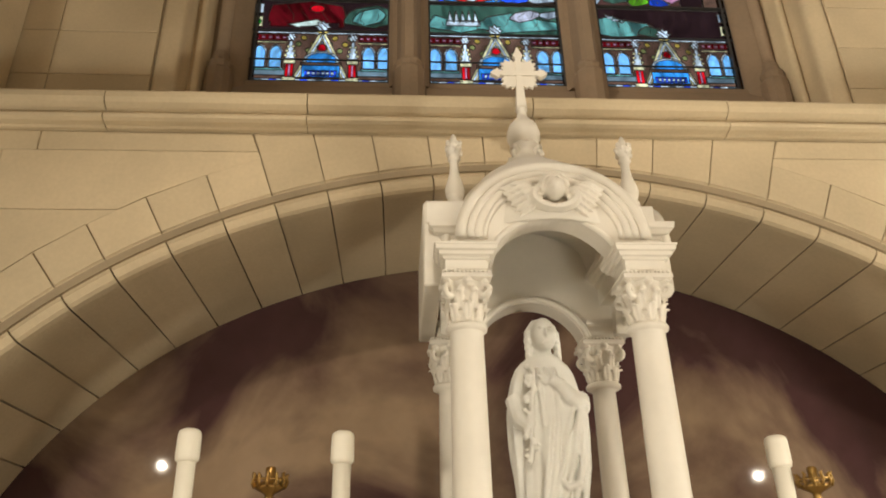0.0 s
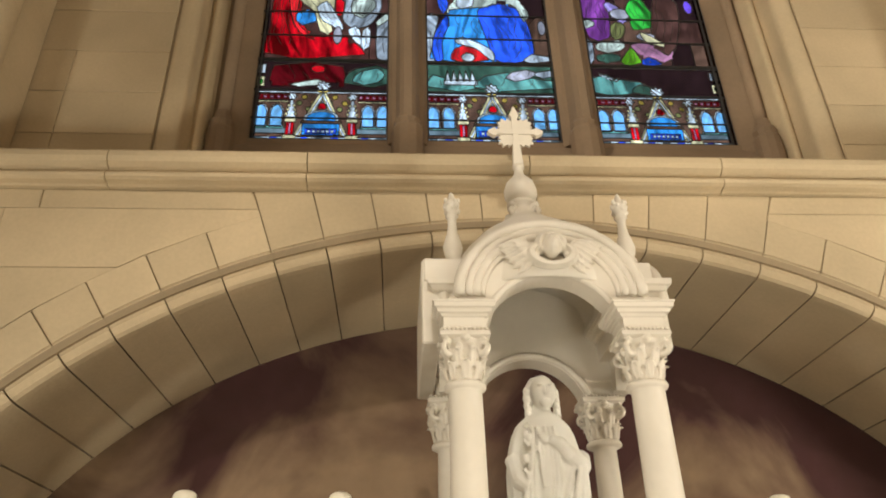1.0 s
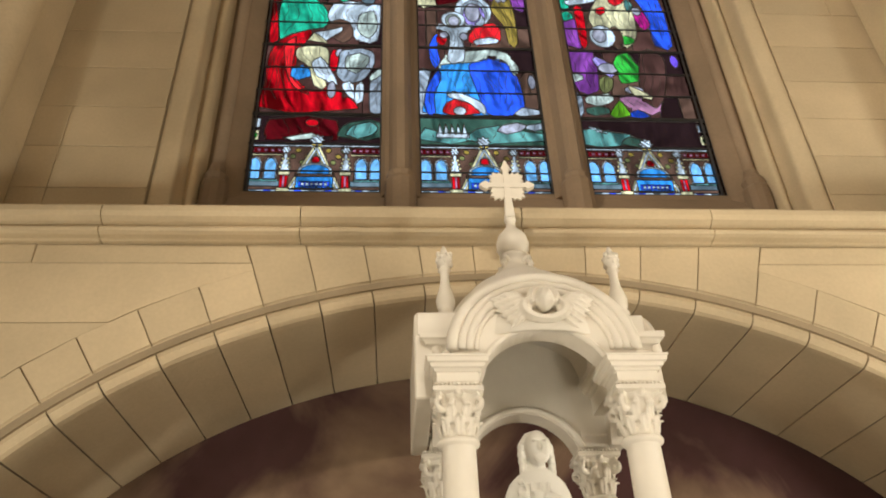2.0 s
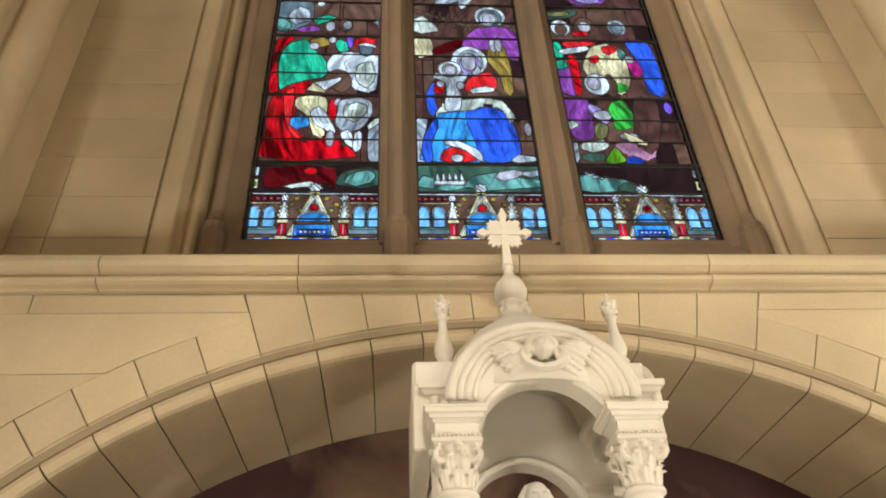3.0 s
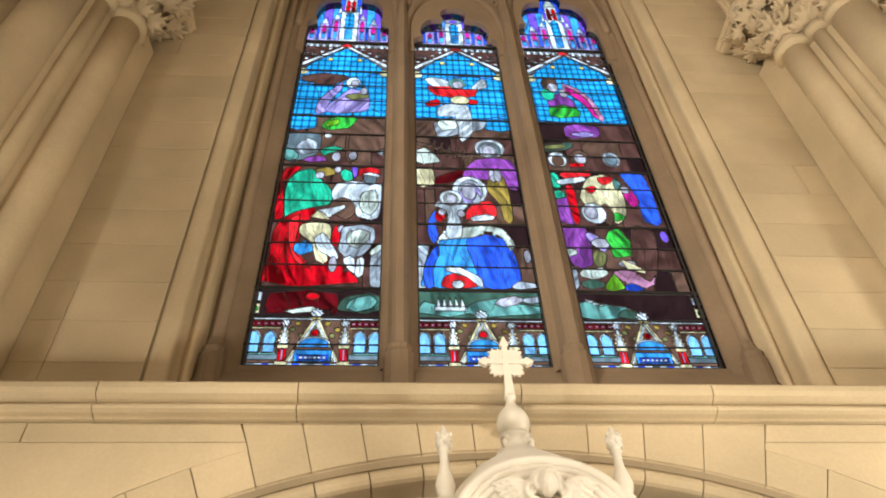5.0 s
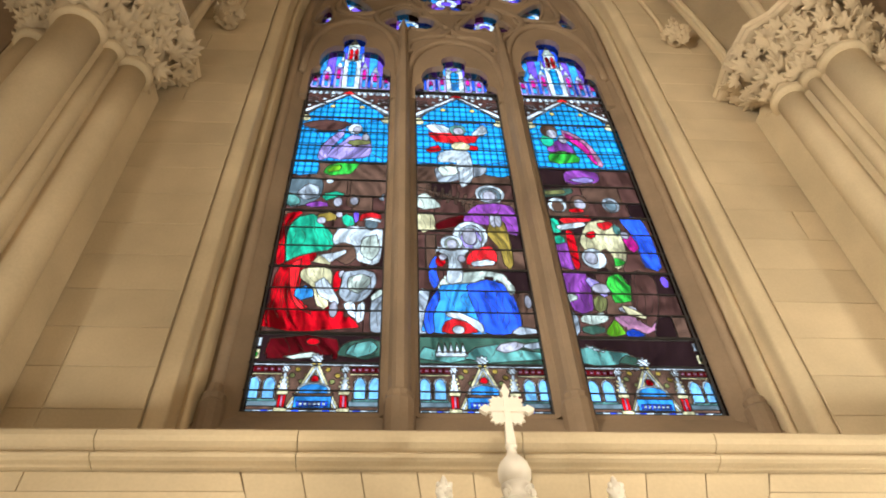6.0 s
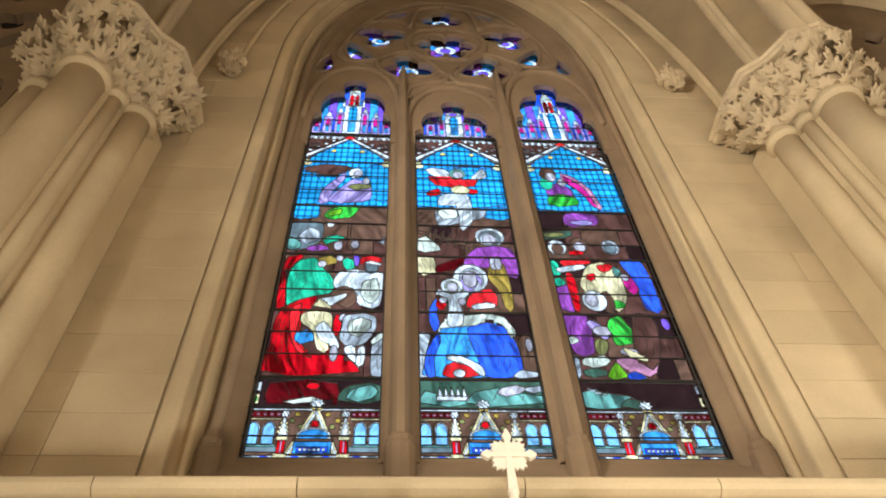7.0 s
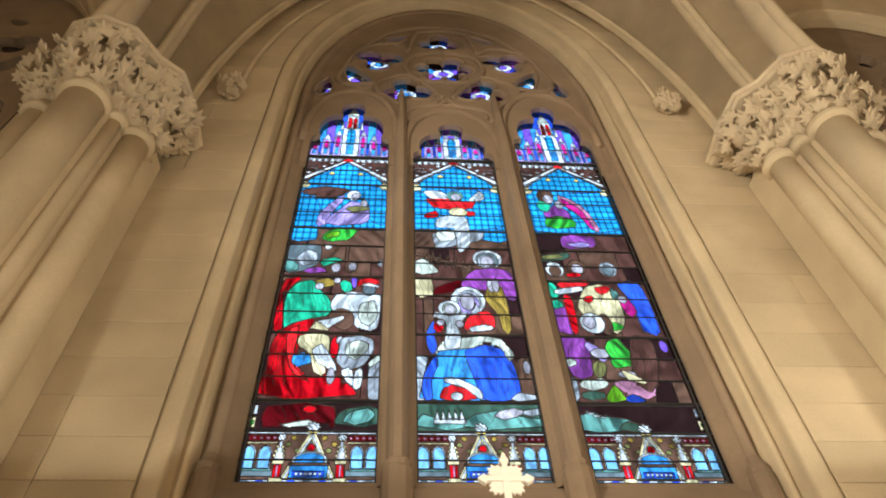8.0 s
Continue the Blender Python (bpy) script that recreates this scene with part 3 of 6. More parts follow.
def pier(sign):
    ob = thing("pier", "clustered limestone wall pier with a carved foliage capital", "pier", "clustered piers", at=(sign * 3.15, 2.75, 0))
    inv = Matrix.Translation(ob.location).inverted()
    rng = random.Random(11 if sign > 0 else 12)

    def add(name, bm, mat, parent=ob, label="", smooth=False):
        bm.transform(inv)
        return part(name, bm, mat, parent, label, smooth)
    foliage = bmesh.new()
    for x, y, r in SHAFTS:
        bm = bmesh.new()
        lathe(bm, [(r + 0.08, 0.0), (r + 0.08, 0.25), (r + 0.03, 0.3), (r + 0.05, 0.36), (r, 0.42)] + [(r, 0.42 + (NECK - 0.42) * k / 8) for k in range(1, 9)], sign * x, y, 28)
        add("shaft", bm, STONE, smooth=True)
        bm = bmesh.new()
        lathe(bm, [(r, NECK - 0.03), (r + 0.028, NECK - 0.02), (r + 0.045, NECK + 0.005), (r + 0.045, NECK + 0.025), (r + 0.03, NECK + 0.04), (r + 0.042, NECK + 0.05), (r + 0.03, NECK + 0.07), (r - 0.01, NECK + 0.075)], sign * x, y, 28)
        add("neck_ring", bm, STONE, smooth=True)
        bm = bmesh.new()
        lathe(bm, [(r + 0.005, NECK + 0.05), (r + 0.02, NECK + 0.25), (r + 0.06, NECK + 0.5), (r + 0.16, CAPTOP)], sign * x, y, 24)
        add("bell", bm, CARVED, smooth=True)
        for row, (z, grow, count) in enumerate(((NECK + 0.12, 0.02, 6), (NECK + 0.25, 0.05, 7), (NECK + 0.37, 0.10, 8), (NECK + 0.48, 0.16, 9), (NECK + 0.56, 0.22, 9))):
            count = max(8, int(count * (0.95 + r * 3.4)))
            for k in range(count):
                a = 2 * math.pi * (k + 0.5 * (row % 2) + rng.uniform(-0.2, 0.2)) / count
                o = (math.cos(a), math.sin(a))
                leaf(foliage, (sign * x + o[0] * (r + grow), y + o[1] * (r + grow), z + rng.uniform(-0.03, 0.03)), o, rng.uniform(0.12, 0.175), rng)
    carve(add("foliage", foliage, CARVED, label="deeply carved stone leaves", smooth=True), 0.010, 1)
    # the solid core that the shafts stand against
    bm = bmesh.new()
    core = [(2.74, 3.39), (2.76, 3.02), (2.90, 2.90), (3.00, 2.70), (3.34, 2.70), (3.50, 2.84), (3.64, 2.86), (3.66, 3.39)]
    loft(bm, [[(sign * x, y, z) for x, y in core] for z in (0.0, NECK + 0.3)], True, True)
    finish(bm, 0.01)
    add("core", bm, STONE)
    # stepped abacus, chamfered in plan
    plan = [(2.46, 3.38), (2.46, 2.96), (2.52, 2.64), (2.70, 2.50), (2.86, 2.25), (3.12, 2.14), (3.40, 2.22), (3.60, 2.46), (3.86, 2.62), (3.86, 3.38)]
    for g, z0, z1 in ((-0.03, CAPTOP - 0.03, CAPTOP + 0.02), (0.0, CAPTOP + 0.02, CAPTOP + 0.06)):
        bm = bmesh.new()
        cx, cy = 3.25, 2.95
        rings = [[(sign * (cx + (x - cx) * (1 + g + e)), cy + (y - cy) * (1 + g + e) if y < 3.3 else y, z) for x, y in plan] for e, z in ((-0.03, z0), (0.0, z0 + 0.02), (0.0, z1))]
        loft(bm, rings, True, True)
        finish(bm)
        add("abacus", bm, CARVED)
    return ob


pier(-1)
pier(1)

# ---- foliage bosses at the ends of the hood mould ----
for sx, bx, bz in ((-1, -2.40, 9.33), (1, 2.41, 9.38)):
    ob = thing("boss", "small carved stone foliage boss on the ashlar wall", "boss", "foliage bosses", at=(bx, WALL_Y, bz))
    bm = bmesh.new()
    rng = random.Random(5 + sx)
    for k in range(16):
        a = rng.uniform(0, math.pi * 2)
        rr = rng.uniform(0.03, 0.13)
        leaf(bm, (rr * math.cos(a), -0.07 - 0.06 * rng.random(), rr * math.sin(a) * 1.2), (math.cos(a) * 0.6, -1), rng.uniform(0.11, 0.15), rng)
    blob(bm, (0, -0.03, 0), 0.09, 1.0, 0.5, 1.4)
    carve(part("carving", bm, CARVED, ob, smooth=True), 0.012, 1)

# ---- vault: ribs and webs ----
vault = thing("vault", "ribbed stone vault over the chapel bay", "vault", kind="structure")


def rib_curve(kind, sx, n=24):
    """Places along a rib, from the capital to the crown."""
    pts = []
    for i in range(n + 1):
        a = math.pi / 2 * i / n
        c, s = math.cos(a), math.sin(a)
        if kind == "wall":
            pts.append((sx * 2.72 * c, 3.22, 8.2 + 6.1 * s))
        elif kind == "diagonal":
            pts.append((sx * 2.95 * c, -0.8 + 3.6 * c, 8.2 + 6.6 * s))
        else:
            pts.append((sx * 3.25, -0.8 + 3.2 * c, 8.2 + 6.3 * s))
    return pts


for sx in (-1, 1):
    curves = {k: rib_curve(k, sx) for k in ("wall", "diagonal", "transverse")}
    for k, (r1, r2) in (("wall", (0.055, 0.03)), ("diagonal", (0.075, 0.04)), ("transverse", (0.16, 0.07))):
        bm = bmesh.new()
        tube(bm, curves[k], r1, 10)
        tube(bm, [(x + sx * -0.02, y - r1 * 0.9, z - r1 * 0.75) for x, y, z in curves[k]], r2, 8)
        part("vault_rib", bm, STONE, vault, smooth=True)
    for a, b in (("wall", "diagonal"), ("diagonal", "transverse")):
        bm = bmesh.new()
        rings = []
        for p, q in zip(curves[a], curves[b]):
            p, q = Vector(p), Vector(q)
            rings.append([p.lerp(q, k / 8) + Vector((0, 0, 0.0 + 0.12 * math.sin(math.pi * k / 8) * (p - q).length / 4)) for k in range(9)])
        loft(bm, rings, False)
        bmesh.ops.solidify(bm, geom=list(bm.faces), thickness=0.06)
        bmesh.ops.recalc_face_normals(bm, faces=bm.faces)
        part("vault_web", bm, STONE, vault, smooth=True)
    bm = bmesh.new()
    hood = [(sx * 2.36 * math.cos(math.pi / 2 * i / 20), WALL_Y - 0.03, 9.45 + 4.45 * math.sin(math.pi / 2 * i / 20)) for i in range(21)]
    tube(bm, hood, 0.03, 8)
    part("hood_mould", bm, STONE, vault, smooth=True)

# ---- marble canopy over the statue ----
XC = -0.09
FRONT, BACK = 2.36, 2.90
COLS = ((-0.40, FRONT, 0.0), (0.212, FRONT, 0.0), (-0.42, BACK, -0.055), (0.192, BACK, -0.055))
canopy = thing("altar_canopy", "white marble altar canopy on four columns with a cross", "canopy", at=(XC, 2.63, 1.62))
cinv = Matrix.Translation(canopy.location).inverted()


def cadd(name, bm, mat=WHITE, parent=canopy, label="", smooth=False):
    bm.transform(cinv)
    return part(name, bm, mat, parent, label, smooth)


def small_leaf(bm, at, o, h, w):
    """An acanthus leaf that curls outward at its tip."""
    out = Vector((o[0], o[1], 0))
    side = Vector((-o[1], o[0], 0))
    rings = []
    for k, (up, push, wid) in enumerate(((0, 0.0, 0.6), (0.35, 0.005, 1.0), (0.7, 0.009, 1.0), (0.95, 0.017, 0.75), (1.0, 0.024, 0.5), (0.88, 0.028, 0.25))):
        c = Vector(at) + Vector((0, 0, up * h)) + out * push
        th = out * 0.008
        rings.append([c - side * w * wid, c + th * 1.0 - side * w * wid * 0.4, c + th * 0.3, c + th * 1.0 + side * w * wid * 0.4, c + side * w * wid, c - th * 0.5])
    loft(bm, rings, True, True)


def spiral(bm, c, o, r, up):
    """A scroll that ends in a curl."""
    side = Vector((o[0], o[1], 0))
    pts = []
    for i in range(22):
        a = 0.42 * i
        rr = r * (1 - 0.04 * i)
        pts.append(Vector(c) + side * (rr * math.cos(a + 1.2)) + Vector((0, 0, rr * math.sin(a + 1.2))))
    tube(bm, pts, [0.015 - 0.0004 * i for i in range(22)], 6)


for x, y, dz in COLS:
    bm = bmesh.new()
    lathe(bm, [(0.085, 1.62), (0.085, 1.66), (0.075, 1.67), (0.08, 1.69), (0.064, 1.71), (0.062, 1.75)] + [((0.0615 if y < 2.7 else 0.051) - 0.006 * (k / 10) ** 1.6, 1.75 + (0.785 + dz) * k / 10) for k in range(1, 11)]
          + [(0.058, 2.538 + dz), (0.068, 2.544 + dz), (0.070, 2.552 + dz), (0.066, 2.56 + dz), (0.056, 2.564 + dz)], x, y, 28)
    col = cadd("column", bm, smooth=True)
    bm = bmesh.new()
    z0, z1 = 2.562 + dz, 2.705 + dz
    lathe(bm, [(0.053, z0), (0.054, z0 + 0.06), (0.062, z0 + 0.11), (0.078, z1)], x, y, 20)
    for row, (cnt, zz, rr, hh) in enumerate(((8, z0 + 0.004, 0.054, 0.06), (8, z0 + 0.045, 0.056, 0.06))):
        for k in range(cnt):
            a = 2 * math.pi * (k + 0.5 * row) / cnt
            o = (math.cos(a), math.sin(a))
            small_leaf(bm, (x + o[0] * rr, y + o[1] * rr, zz), o, hh, 0.020)
    for k in range(4):
        a = math.pi / 4 + k * math.pi / 2
        o = (math.cos(a), math.sin(a))
        spiral(bm, (x + o[0] * 0.086, y + o[1] * 0.086, z1 - 0.032), o, 0.034, 1)
    for k in range(4):
        a = k * math.pi / 2
        o = Vector((math.cos(a), math.sin(a), 0))
        s = Vector((-o.y, o.x, 0))
        for sg in (-1, 1):
            blob(bm, Vector((x, y, z1 - 0.035)) + o * 0.072 + s * sg * 0.022, 0.013, 1, 1, 1.2, 1)
        blob(bm, Vector((x, y, z1 - 0.004)) + o * 0.078, 0.016, 1, 1, 1, 1)
    carve(cadd("capital", bm, WHITE, col, "carved capital with leaves and scrolls", smooth=True), 0.0035, 1)
    bm = bmesh.new()
    rings = []
    for g, z in ((0.070, z1 - 0.003), (0.084, z1 + 0.004), (0.084, z1 + 0.018), (0.073, z1 + 0.022), (0.073, z1 + 0.032)):
        rings.append([(x + sxx * g, y + syy * g, z) for sxx, syy in ((-1, -1), (1, -1), (1, 1), (-1, 1))])
    upper = ((0.070, z1 + 0.035), (0.070, z1 + 0.070), (0.077, z1 + 0.073), (0.080, z1 + 0.081), (0.090, z1 + 0.084), (0.093, z1 + 0.096), (0.102, z1 + 0.099), (0.104, z1 + 0.113), (0.108, z1 + 0.116), (0.108, z1 + 0.122))
    if y > 2.7:
        upper = ((0.05, z1 + 0.035), (0.048, z1 + 0.09), (0.056, z1 + 0.095), (0.056, z1 + 0.11))
    for g, z in upper:
        rings.append([(x + sxx * g, y + syy * g, z) for sxx, syy in ((-1, -1), (1, -1), (1, 1), (-1, 1))])
    loft(bm, rings, True, True)
    finish(bm)
    imp = cadd("impost", bm)
    bm = bmesh.new()
    for k in range(11):
        for sy in (-1, 1):
            blob(bm, (x - 0.07 + 0.014 * k, y + sy * 0.076, z1 + 0.028), 0.0068, 1, 1, 1, 1)
            blob(bm, (x + sy * 0.076, y - 0.07 + 0.014 * k, z1 + 0.028), 0.0068, 1, 1, 1, 1)
    cadd("beading", bm, WHITE, imp)


def gable(axis, c, at, half_open, spring, half, base, r_out, z_c, thick, k=1.0):
    """A plate with a round opening below and a round top; axis: the way it faces."""
    n = 24
    pts = [(c - half, base), (c - half_open, base), (c - half_open, spring)]
    pts += [(c - half_open * math.cos(math.pi * i / n), spring + half_open * math.sin(math.pi * i / n)) for i in range(1, n)]
    pts += [(c + half_open, spring), (c + half_open, base), (c + half, base), (c + half, z_c)]
    pts += [(c + r_out * math.cos(math.pi * i / n), z_c + k * r_out * math.sin(math.pi * i / n)) for i in range(n + 1)]
    pts += [(c - half, z_c)]
    bm = bmesh.new()
    vs = [bm.verts.new((u, at, z)) for u, z in pts]
    clean = [vs[0]]
    for v in vs[1:]:
        if (v.co - clean[-1].co).length > 1e-5:
            clean.append(v)
    es = [bm.edges.new((clean[i], clean[(i + 1) % len(clean)])) for i in range(len(clean))]
    bmesh.ops.triangle_fill(bm, use_beauty=True, edges=es)
    ext = bmesh.ops.extrude_face_region(bm, geom=list(bm.faces))
    for g in ext["geom"]:
        if isinstance(g, bmesh.types.BMVert):
            g.co.y += thick
    bmesh.ops.delete(bm, geom=[v for v in bm.verts if not v.link_faces], context='VERTS')
    bmesh.ops.recalc_face_normals(bm, faces=bm.faces)
    if axis == "x":
        for v in bm.verts:
            v.co = Vector((v.co.y, v.co.x, v.co.z))
        bmesh.ops.reverse_faces(bm, faces=bm.faces)
    return bm


def ring(bm, axis, c, at, z_c, r, t, k=1.0, a0=0.0, a1=math.pi, n=28):
    pts = []
    for i in range(n + 1):
        a = a0 + (a1 - a0) * i / n
        u, z = c + r * math.cos(a), z_c + k * r * math.sin(a)
        pts.append((u, at, z) if axis == "y" else (at, u, z))
    tube(bm, pts, t, 8)


cadd("front_gable", gable("y", XC, FRONT - 0.045, 0.236, 2.715, 0.325, 2.735, 0.325, 2.868, 0.10, 0.88))
bm = bmesh.new()
for r, t, y in ((0.322, 0.022, FRONT - 0.055), (0.290, 0.016, FRONT - 0.055), (0.264, 0.018, FRONT - 0.050), (0.240, 0.011, FRONT - 0.048)):
    ring(bm, "y", XC, y, 2.868, r, t, 0.88)
    cadd("archivolt", bm, smooth=True)
    bm = bmesh.new()
bm = bmesh.new()
ring(bm, "y", XC, FRONT - 0.042, 2.715, 0.245, 0.012)
cadd("arch_edge", bm, smooth=True)
cadd("rear_gable", gable("y", XC, BACK - 0.05, 0.225, 2.612, 0.335, 2.64, 0.335, 2.82, 0.10))
bm = bmesh.new()
ring(bm, "y", XC, BACK - 0.055, 2.612, 0.240, 0.014)
cadd("arch_edge", bm, smooth=True)
for sx, x in ((-1, -0.46), (1, 0.245)):
    cadd("side_gable", gable("x", 2.63, x, 0.175, 2.69, 0.25, 2.70, 0.25, 2.865, 0.09))
    bm = bmesh.new()
    xe = x + (0.0 if sx < 0 else 0.09)
    for r, t in ((0.245, 0.02), (0.215, 0.014), (0.19, 0.014)):
        ring(bm, "x", 2.63, xe, 2.865, r, t)
        cadd("archivolt", bm, smooth=True)
        bm = bmesh.new()
# entablature along the sides and the roof
for sx, x0, x1, ys in ((-1, -0.54, -0.475, FRONT + 0.02), (1, 0.27, 0.335, FRONT + 0.12)):
    bm = bmesh.new()
    loft(bm, [[(x0, y, 2.72), (x1, y, 2.72), (x1, y, 3.045 if sx < 0 else 2.93), (x0, y, 3.045 if sx < 0 else 2.93)] for y in (ys, BACK + 0.1)], True, True)
    finish(bm, 0.006)
    cadd("side_entablature", bm)
bm = bmesh.new()
lathe(bm, [(0.36, 2.93), (0.355, 3.0), (0.33, 3.09), (0.28, 3.18), (0.21, 3.26), (0.13, 3.32), (0.09, 3.345), (0.085, 3.36)], XC, 2.63, 32)
bmesh.ops.delete(bm, geom=[f for f in bm.faces if len(f.verts) > 4 and f.calc_center_median().z < 3.0], context='FACES')
bmesh.ops.solidify(bm, geom=list(bm.faces), thickness=0.02)
cadd("roof", bm, smooth=True)
# pedestal, orb, cross
bm = bmesh.new()
CX, CY = -0.10, 2.65
lathe(bm, [(0.085, 3.34), (0.088, 3.37), (0.07, 3.385), (0.055, 3.40), (0.05, 3.435), (0.062, 3.445), (0.062, 3.46), (0.04, 3.465)], CX, CY, 20)
for k in range(4):
    a = math.pi / 4 + k * math.pi / 2
    o = (math.cos(a), math.sin(a))
    spiral(bm, (CX + o[0] * 0.068, CY + o[1] * 0.068, 3.40), o, 0.03, 1)
cadd("pedestal", bm, smooth=True)
bm = bmesh.new()
lathe(bm, [(0.035, 3.455), (0.055, 3.468), (0.070, 3.50), (0.071, 3.53), (0.060, 3.565), (0.040, 3.59), (0.024, 3.61), (0.019, 3.64), (0.026, 3.648), (0.026, 3.658), (0.018, 3.665)], CX, CY, 22)
cadd("orb", bm, smooth=True)
bm = bmesh.new()
loft(bm, [[(CX - w, CY - d, z), (CX + w, CY - d, z), (CX + w, CY + d, z), (CX - w, CY + d, z)] for w, d, z in ((0.022, 0.016, 3.66), (0.014, 0.012, 3.80), (0.013, 0.012, 3.93), (0.022, 0.012, 3.945), (0.012, 0.012, 3.965), (0.004, 0.01, 3.99))], True, True)
loft(bm, [[(CX + u, CY - 0.014, 3.845 - w), (CX + u, CY - 0.014, 3.845 + w), (CX + u, CY + 0.010, 3.845 + w), (CX + u, CY + 0.010, 3.845 - w)] for u, w in ((-0.125, 0.004), (-0.112, 0.014), (-0.095, 0.024), (-0.085, 0.013), (0.085, 0.013), (0.095, 0.024), (0.112, 0.014), (0.125, 0.004))], True, True)
finish(bm)
cross = cadd("cross", bm)
bm = bmesh.new()
star = []
for k in range(48):
    a = 2 * math.pi * k / 48
    r = (0.088 if k % 2 else 0.074) * (1.0 + 0.18 * abs(math.cos(2 * (a + math.pi / 4))) ** 4 - 0.10 * abs(math.cos(2 * a)))
    star.append((CX + r * math.cos(a), 3.845 + r * math.sin(a)))
slab(bm, star, CY - 0.006, CY + 0.006)
cadd("sunburst", bm, WHITE, cross)
# finials
for fx in (-0.418, 0.245):
    bm = bmesh.new()
    lathe(bm, [(0.036, 3.02), (0.036, 3.045), (0.026, 3.055), (0.034, 3.075), (0.037, 3.10), (0.030, 3.13), (0.020, 3.165), (0.0165, 3.20), (0.018, 3.225), (0.026, 3.235), (0.018, 3.243), (0.022, 3.252), (0.029, 3.262), (0.030, 3.285), (0.024, 3.305), (0.014, 3.318), (0.012, 3.33), (0.006, 3.345), (0.002, 3.35)], fx, 2.44, 16)
    for k in range(14):
        a = 2.4 * k
        blob(bm, (fx + 0.026 * math.cos(a), 2.44 + 0.026 * math.sin(a), 3.262 + 0.0034 * k), 0.0095, 1, 1, 1.5, 1)
    for v in bm.verts:
        v.co.z = 3.05 + (v.co.z - 3.02)
    cadd("finial", bm, smooth=True)
bm = bmesh.new()
box(bm, -0.532, -0.365, 2.375, 2.88, 2.955, 3.05)
finish(bm, 0.005)
cadd("attic_block", bm)
bm = bmesh.new()
box(bm, 0.19, 0.315, 2.40, 2.88, 2.95, 3.05)
finish(bm, 0.005)
cadd("attic_block", bm)
# return cornice above each impost
for x0, x1 in ((-0.475, -0.385), (0.20, 0.315)):
    bm = bmesh.new()
    loft(bm, [[(x0 - g, FRONT + 0.03 - g, z), (x1 + g, FRONT + 0.03 - g, z), (x1 + g, 2.86, z), (x0 - g, 2.86, z)] for g, z in ((0.0, 2.825), (0.0, 2.895), (0.010, 2.900), (0.014, 2.912), (0.026, 2.916), (0.034, 2.930), (0.044, 2.934), (0.046, 2.950), (0.046, 2.956))], True, True)
    finish(bm)
    cadd("return_cornice", bm)

# winged relief on the gable, one plain carved mesh
bm = bmesh.new()
ay, az, ax = FRONT - 0.075, 3.025, -0.085
blob(bm, (ax, ay - 0.012, az + 0.004), 0.040, 0.85, 0.8, 1.1, 2)
for k in range(16):
    a = math.pi * (-0.15 + 1.3 * k / 15)
    blob(bm, (ax + 0.043 * math.cos(a), ay, az + 0.018 + 0.040 * math.sin(a)), 0.017, 1, 1.2, 1, 2, 0.3)
for sg in (-1, 1):
    for row in range(3):
        for k in range(6):
            t = k / 5
            a = 0.55 - 0.95 * t - 0.12 * row
            length = 0.045 + 0.03 * (1 - row * 0.3)
            px, pz = ax + sg * (0.055 + 0.085 * (0.35 + 0.65 * (1 - t)) - 0.012 * row), az + 0.02 - 0.07 * t + 0.006 * row
            d = Vector((sg * math.cos(a - 0.35), 0, math.sin(a - 0.35)))
            s2 = Vector((0, 1, 0)).cross(d)
            blob(bm, (px, ay + 0.012 - 0.008 * row, pz), length * 0.75, 0.30, 0.20, 1.0, 1, 0, Matrix((s2, Vector((0, 1, 0)), d)).transposed())
    tube(bm, [(ax + sg * 0.075 * math.sin(s * 0.32), ay - 0.008, az - 0.055 + 0.045 * (1 - math.cos(s * 0.32)) - 0.012) for s in range(9)], [0.014, 0.016, 0.017, 0.018, 0.018, 0.017, 0.015, 0.012, 0.008], 6)
for v in bm.verts:
    v.co.y = FRONT - 0.052 + (v.co.y - FRONT + 0.052) * 1.7
carve(cadd("winged_relief", bm, WHITE, canopy, "carved marble relief with spread wings", smooth=True), 0.003, 1)

# ---- statue: one plain mesh ----
SX, SY = -0.105, 2.60
bm = bmesh.new()
seg, rings = 64, []
outline = ((1.66, 0.140, 0.120), (1.72, 0.140, 0.120), (1.85, 0.125, 0.108), (2.00, 0.118, 0.100), (2.12, 0.118, 0.098), (2.22, 0.126, 0.098), (2.32, 0.132, 0.098), (2.40, 0.124, 0.092), (2.45, 0.113, 0.082), (2.49, 0.095, 0.068), (2.515, 0.066, 0.055), (2.53, 0.040, 0.043), (2.56, 0.033, 0.038))
for k in range(60):
    z = 1.66 + (2.56 - 1.66) * k / 59
    for (za, wa, da), (zb, wb, db) in zip(outline, outline[1:]):
        if za <= z <= zb + 1e-6:
            f = (z - za) / (zb - za)
            w, d = wa + (wb - wa) * f, da + (db - da) * f
            break
    row = []
    fade = max(0.0, min(1.0, (2.47 - z) / 0.2))
    for i in range(seg):
        a = 2 * math.pi * i / seg
        fold = 0.055 * math.sin(11 * a + 2.2 * math.sin(z * 4.2) + 1.5) + 0.035 * math.sin(19 * a - z * 7) + 0.05 * noise.noise(Vector((math.cos(a) * 3, math.sin(a) * 3, z * 4)))
        diag = 0.03 * math.sin(20 * (z + 0.35 * math.cos(a)) + a)
        r = 1 + fade * (fold + diag)
        row.append((SX - 0.006 * math.sin((z - 1.7) * 3) + w * r * math.cos(a), SY + d * r * math.sin(a), z))
    rings.append(row)
loft(bm, rings, True, True)
hx, hz = SX + 0.002, 2.605
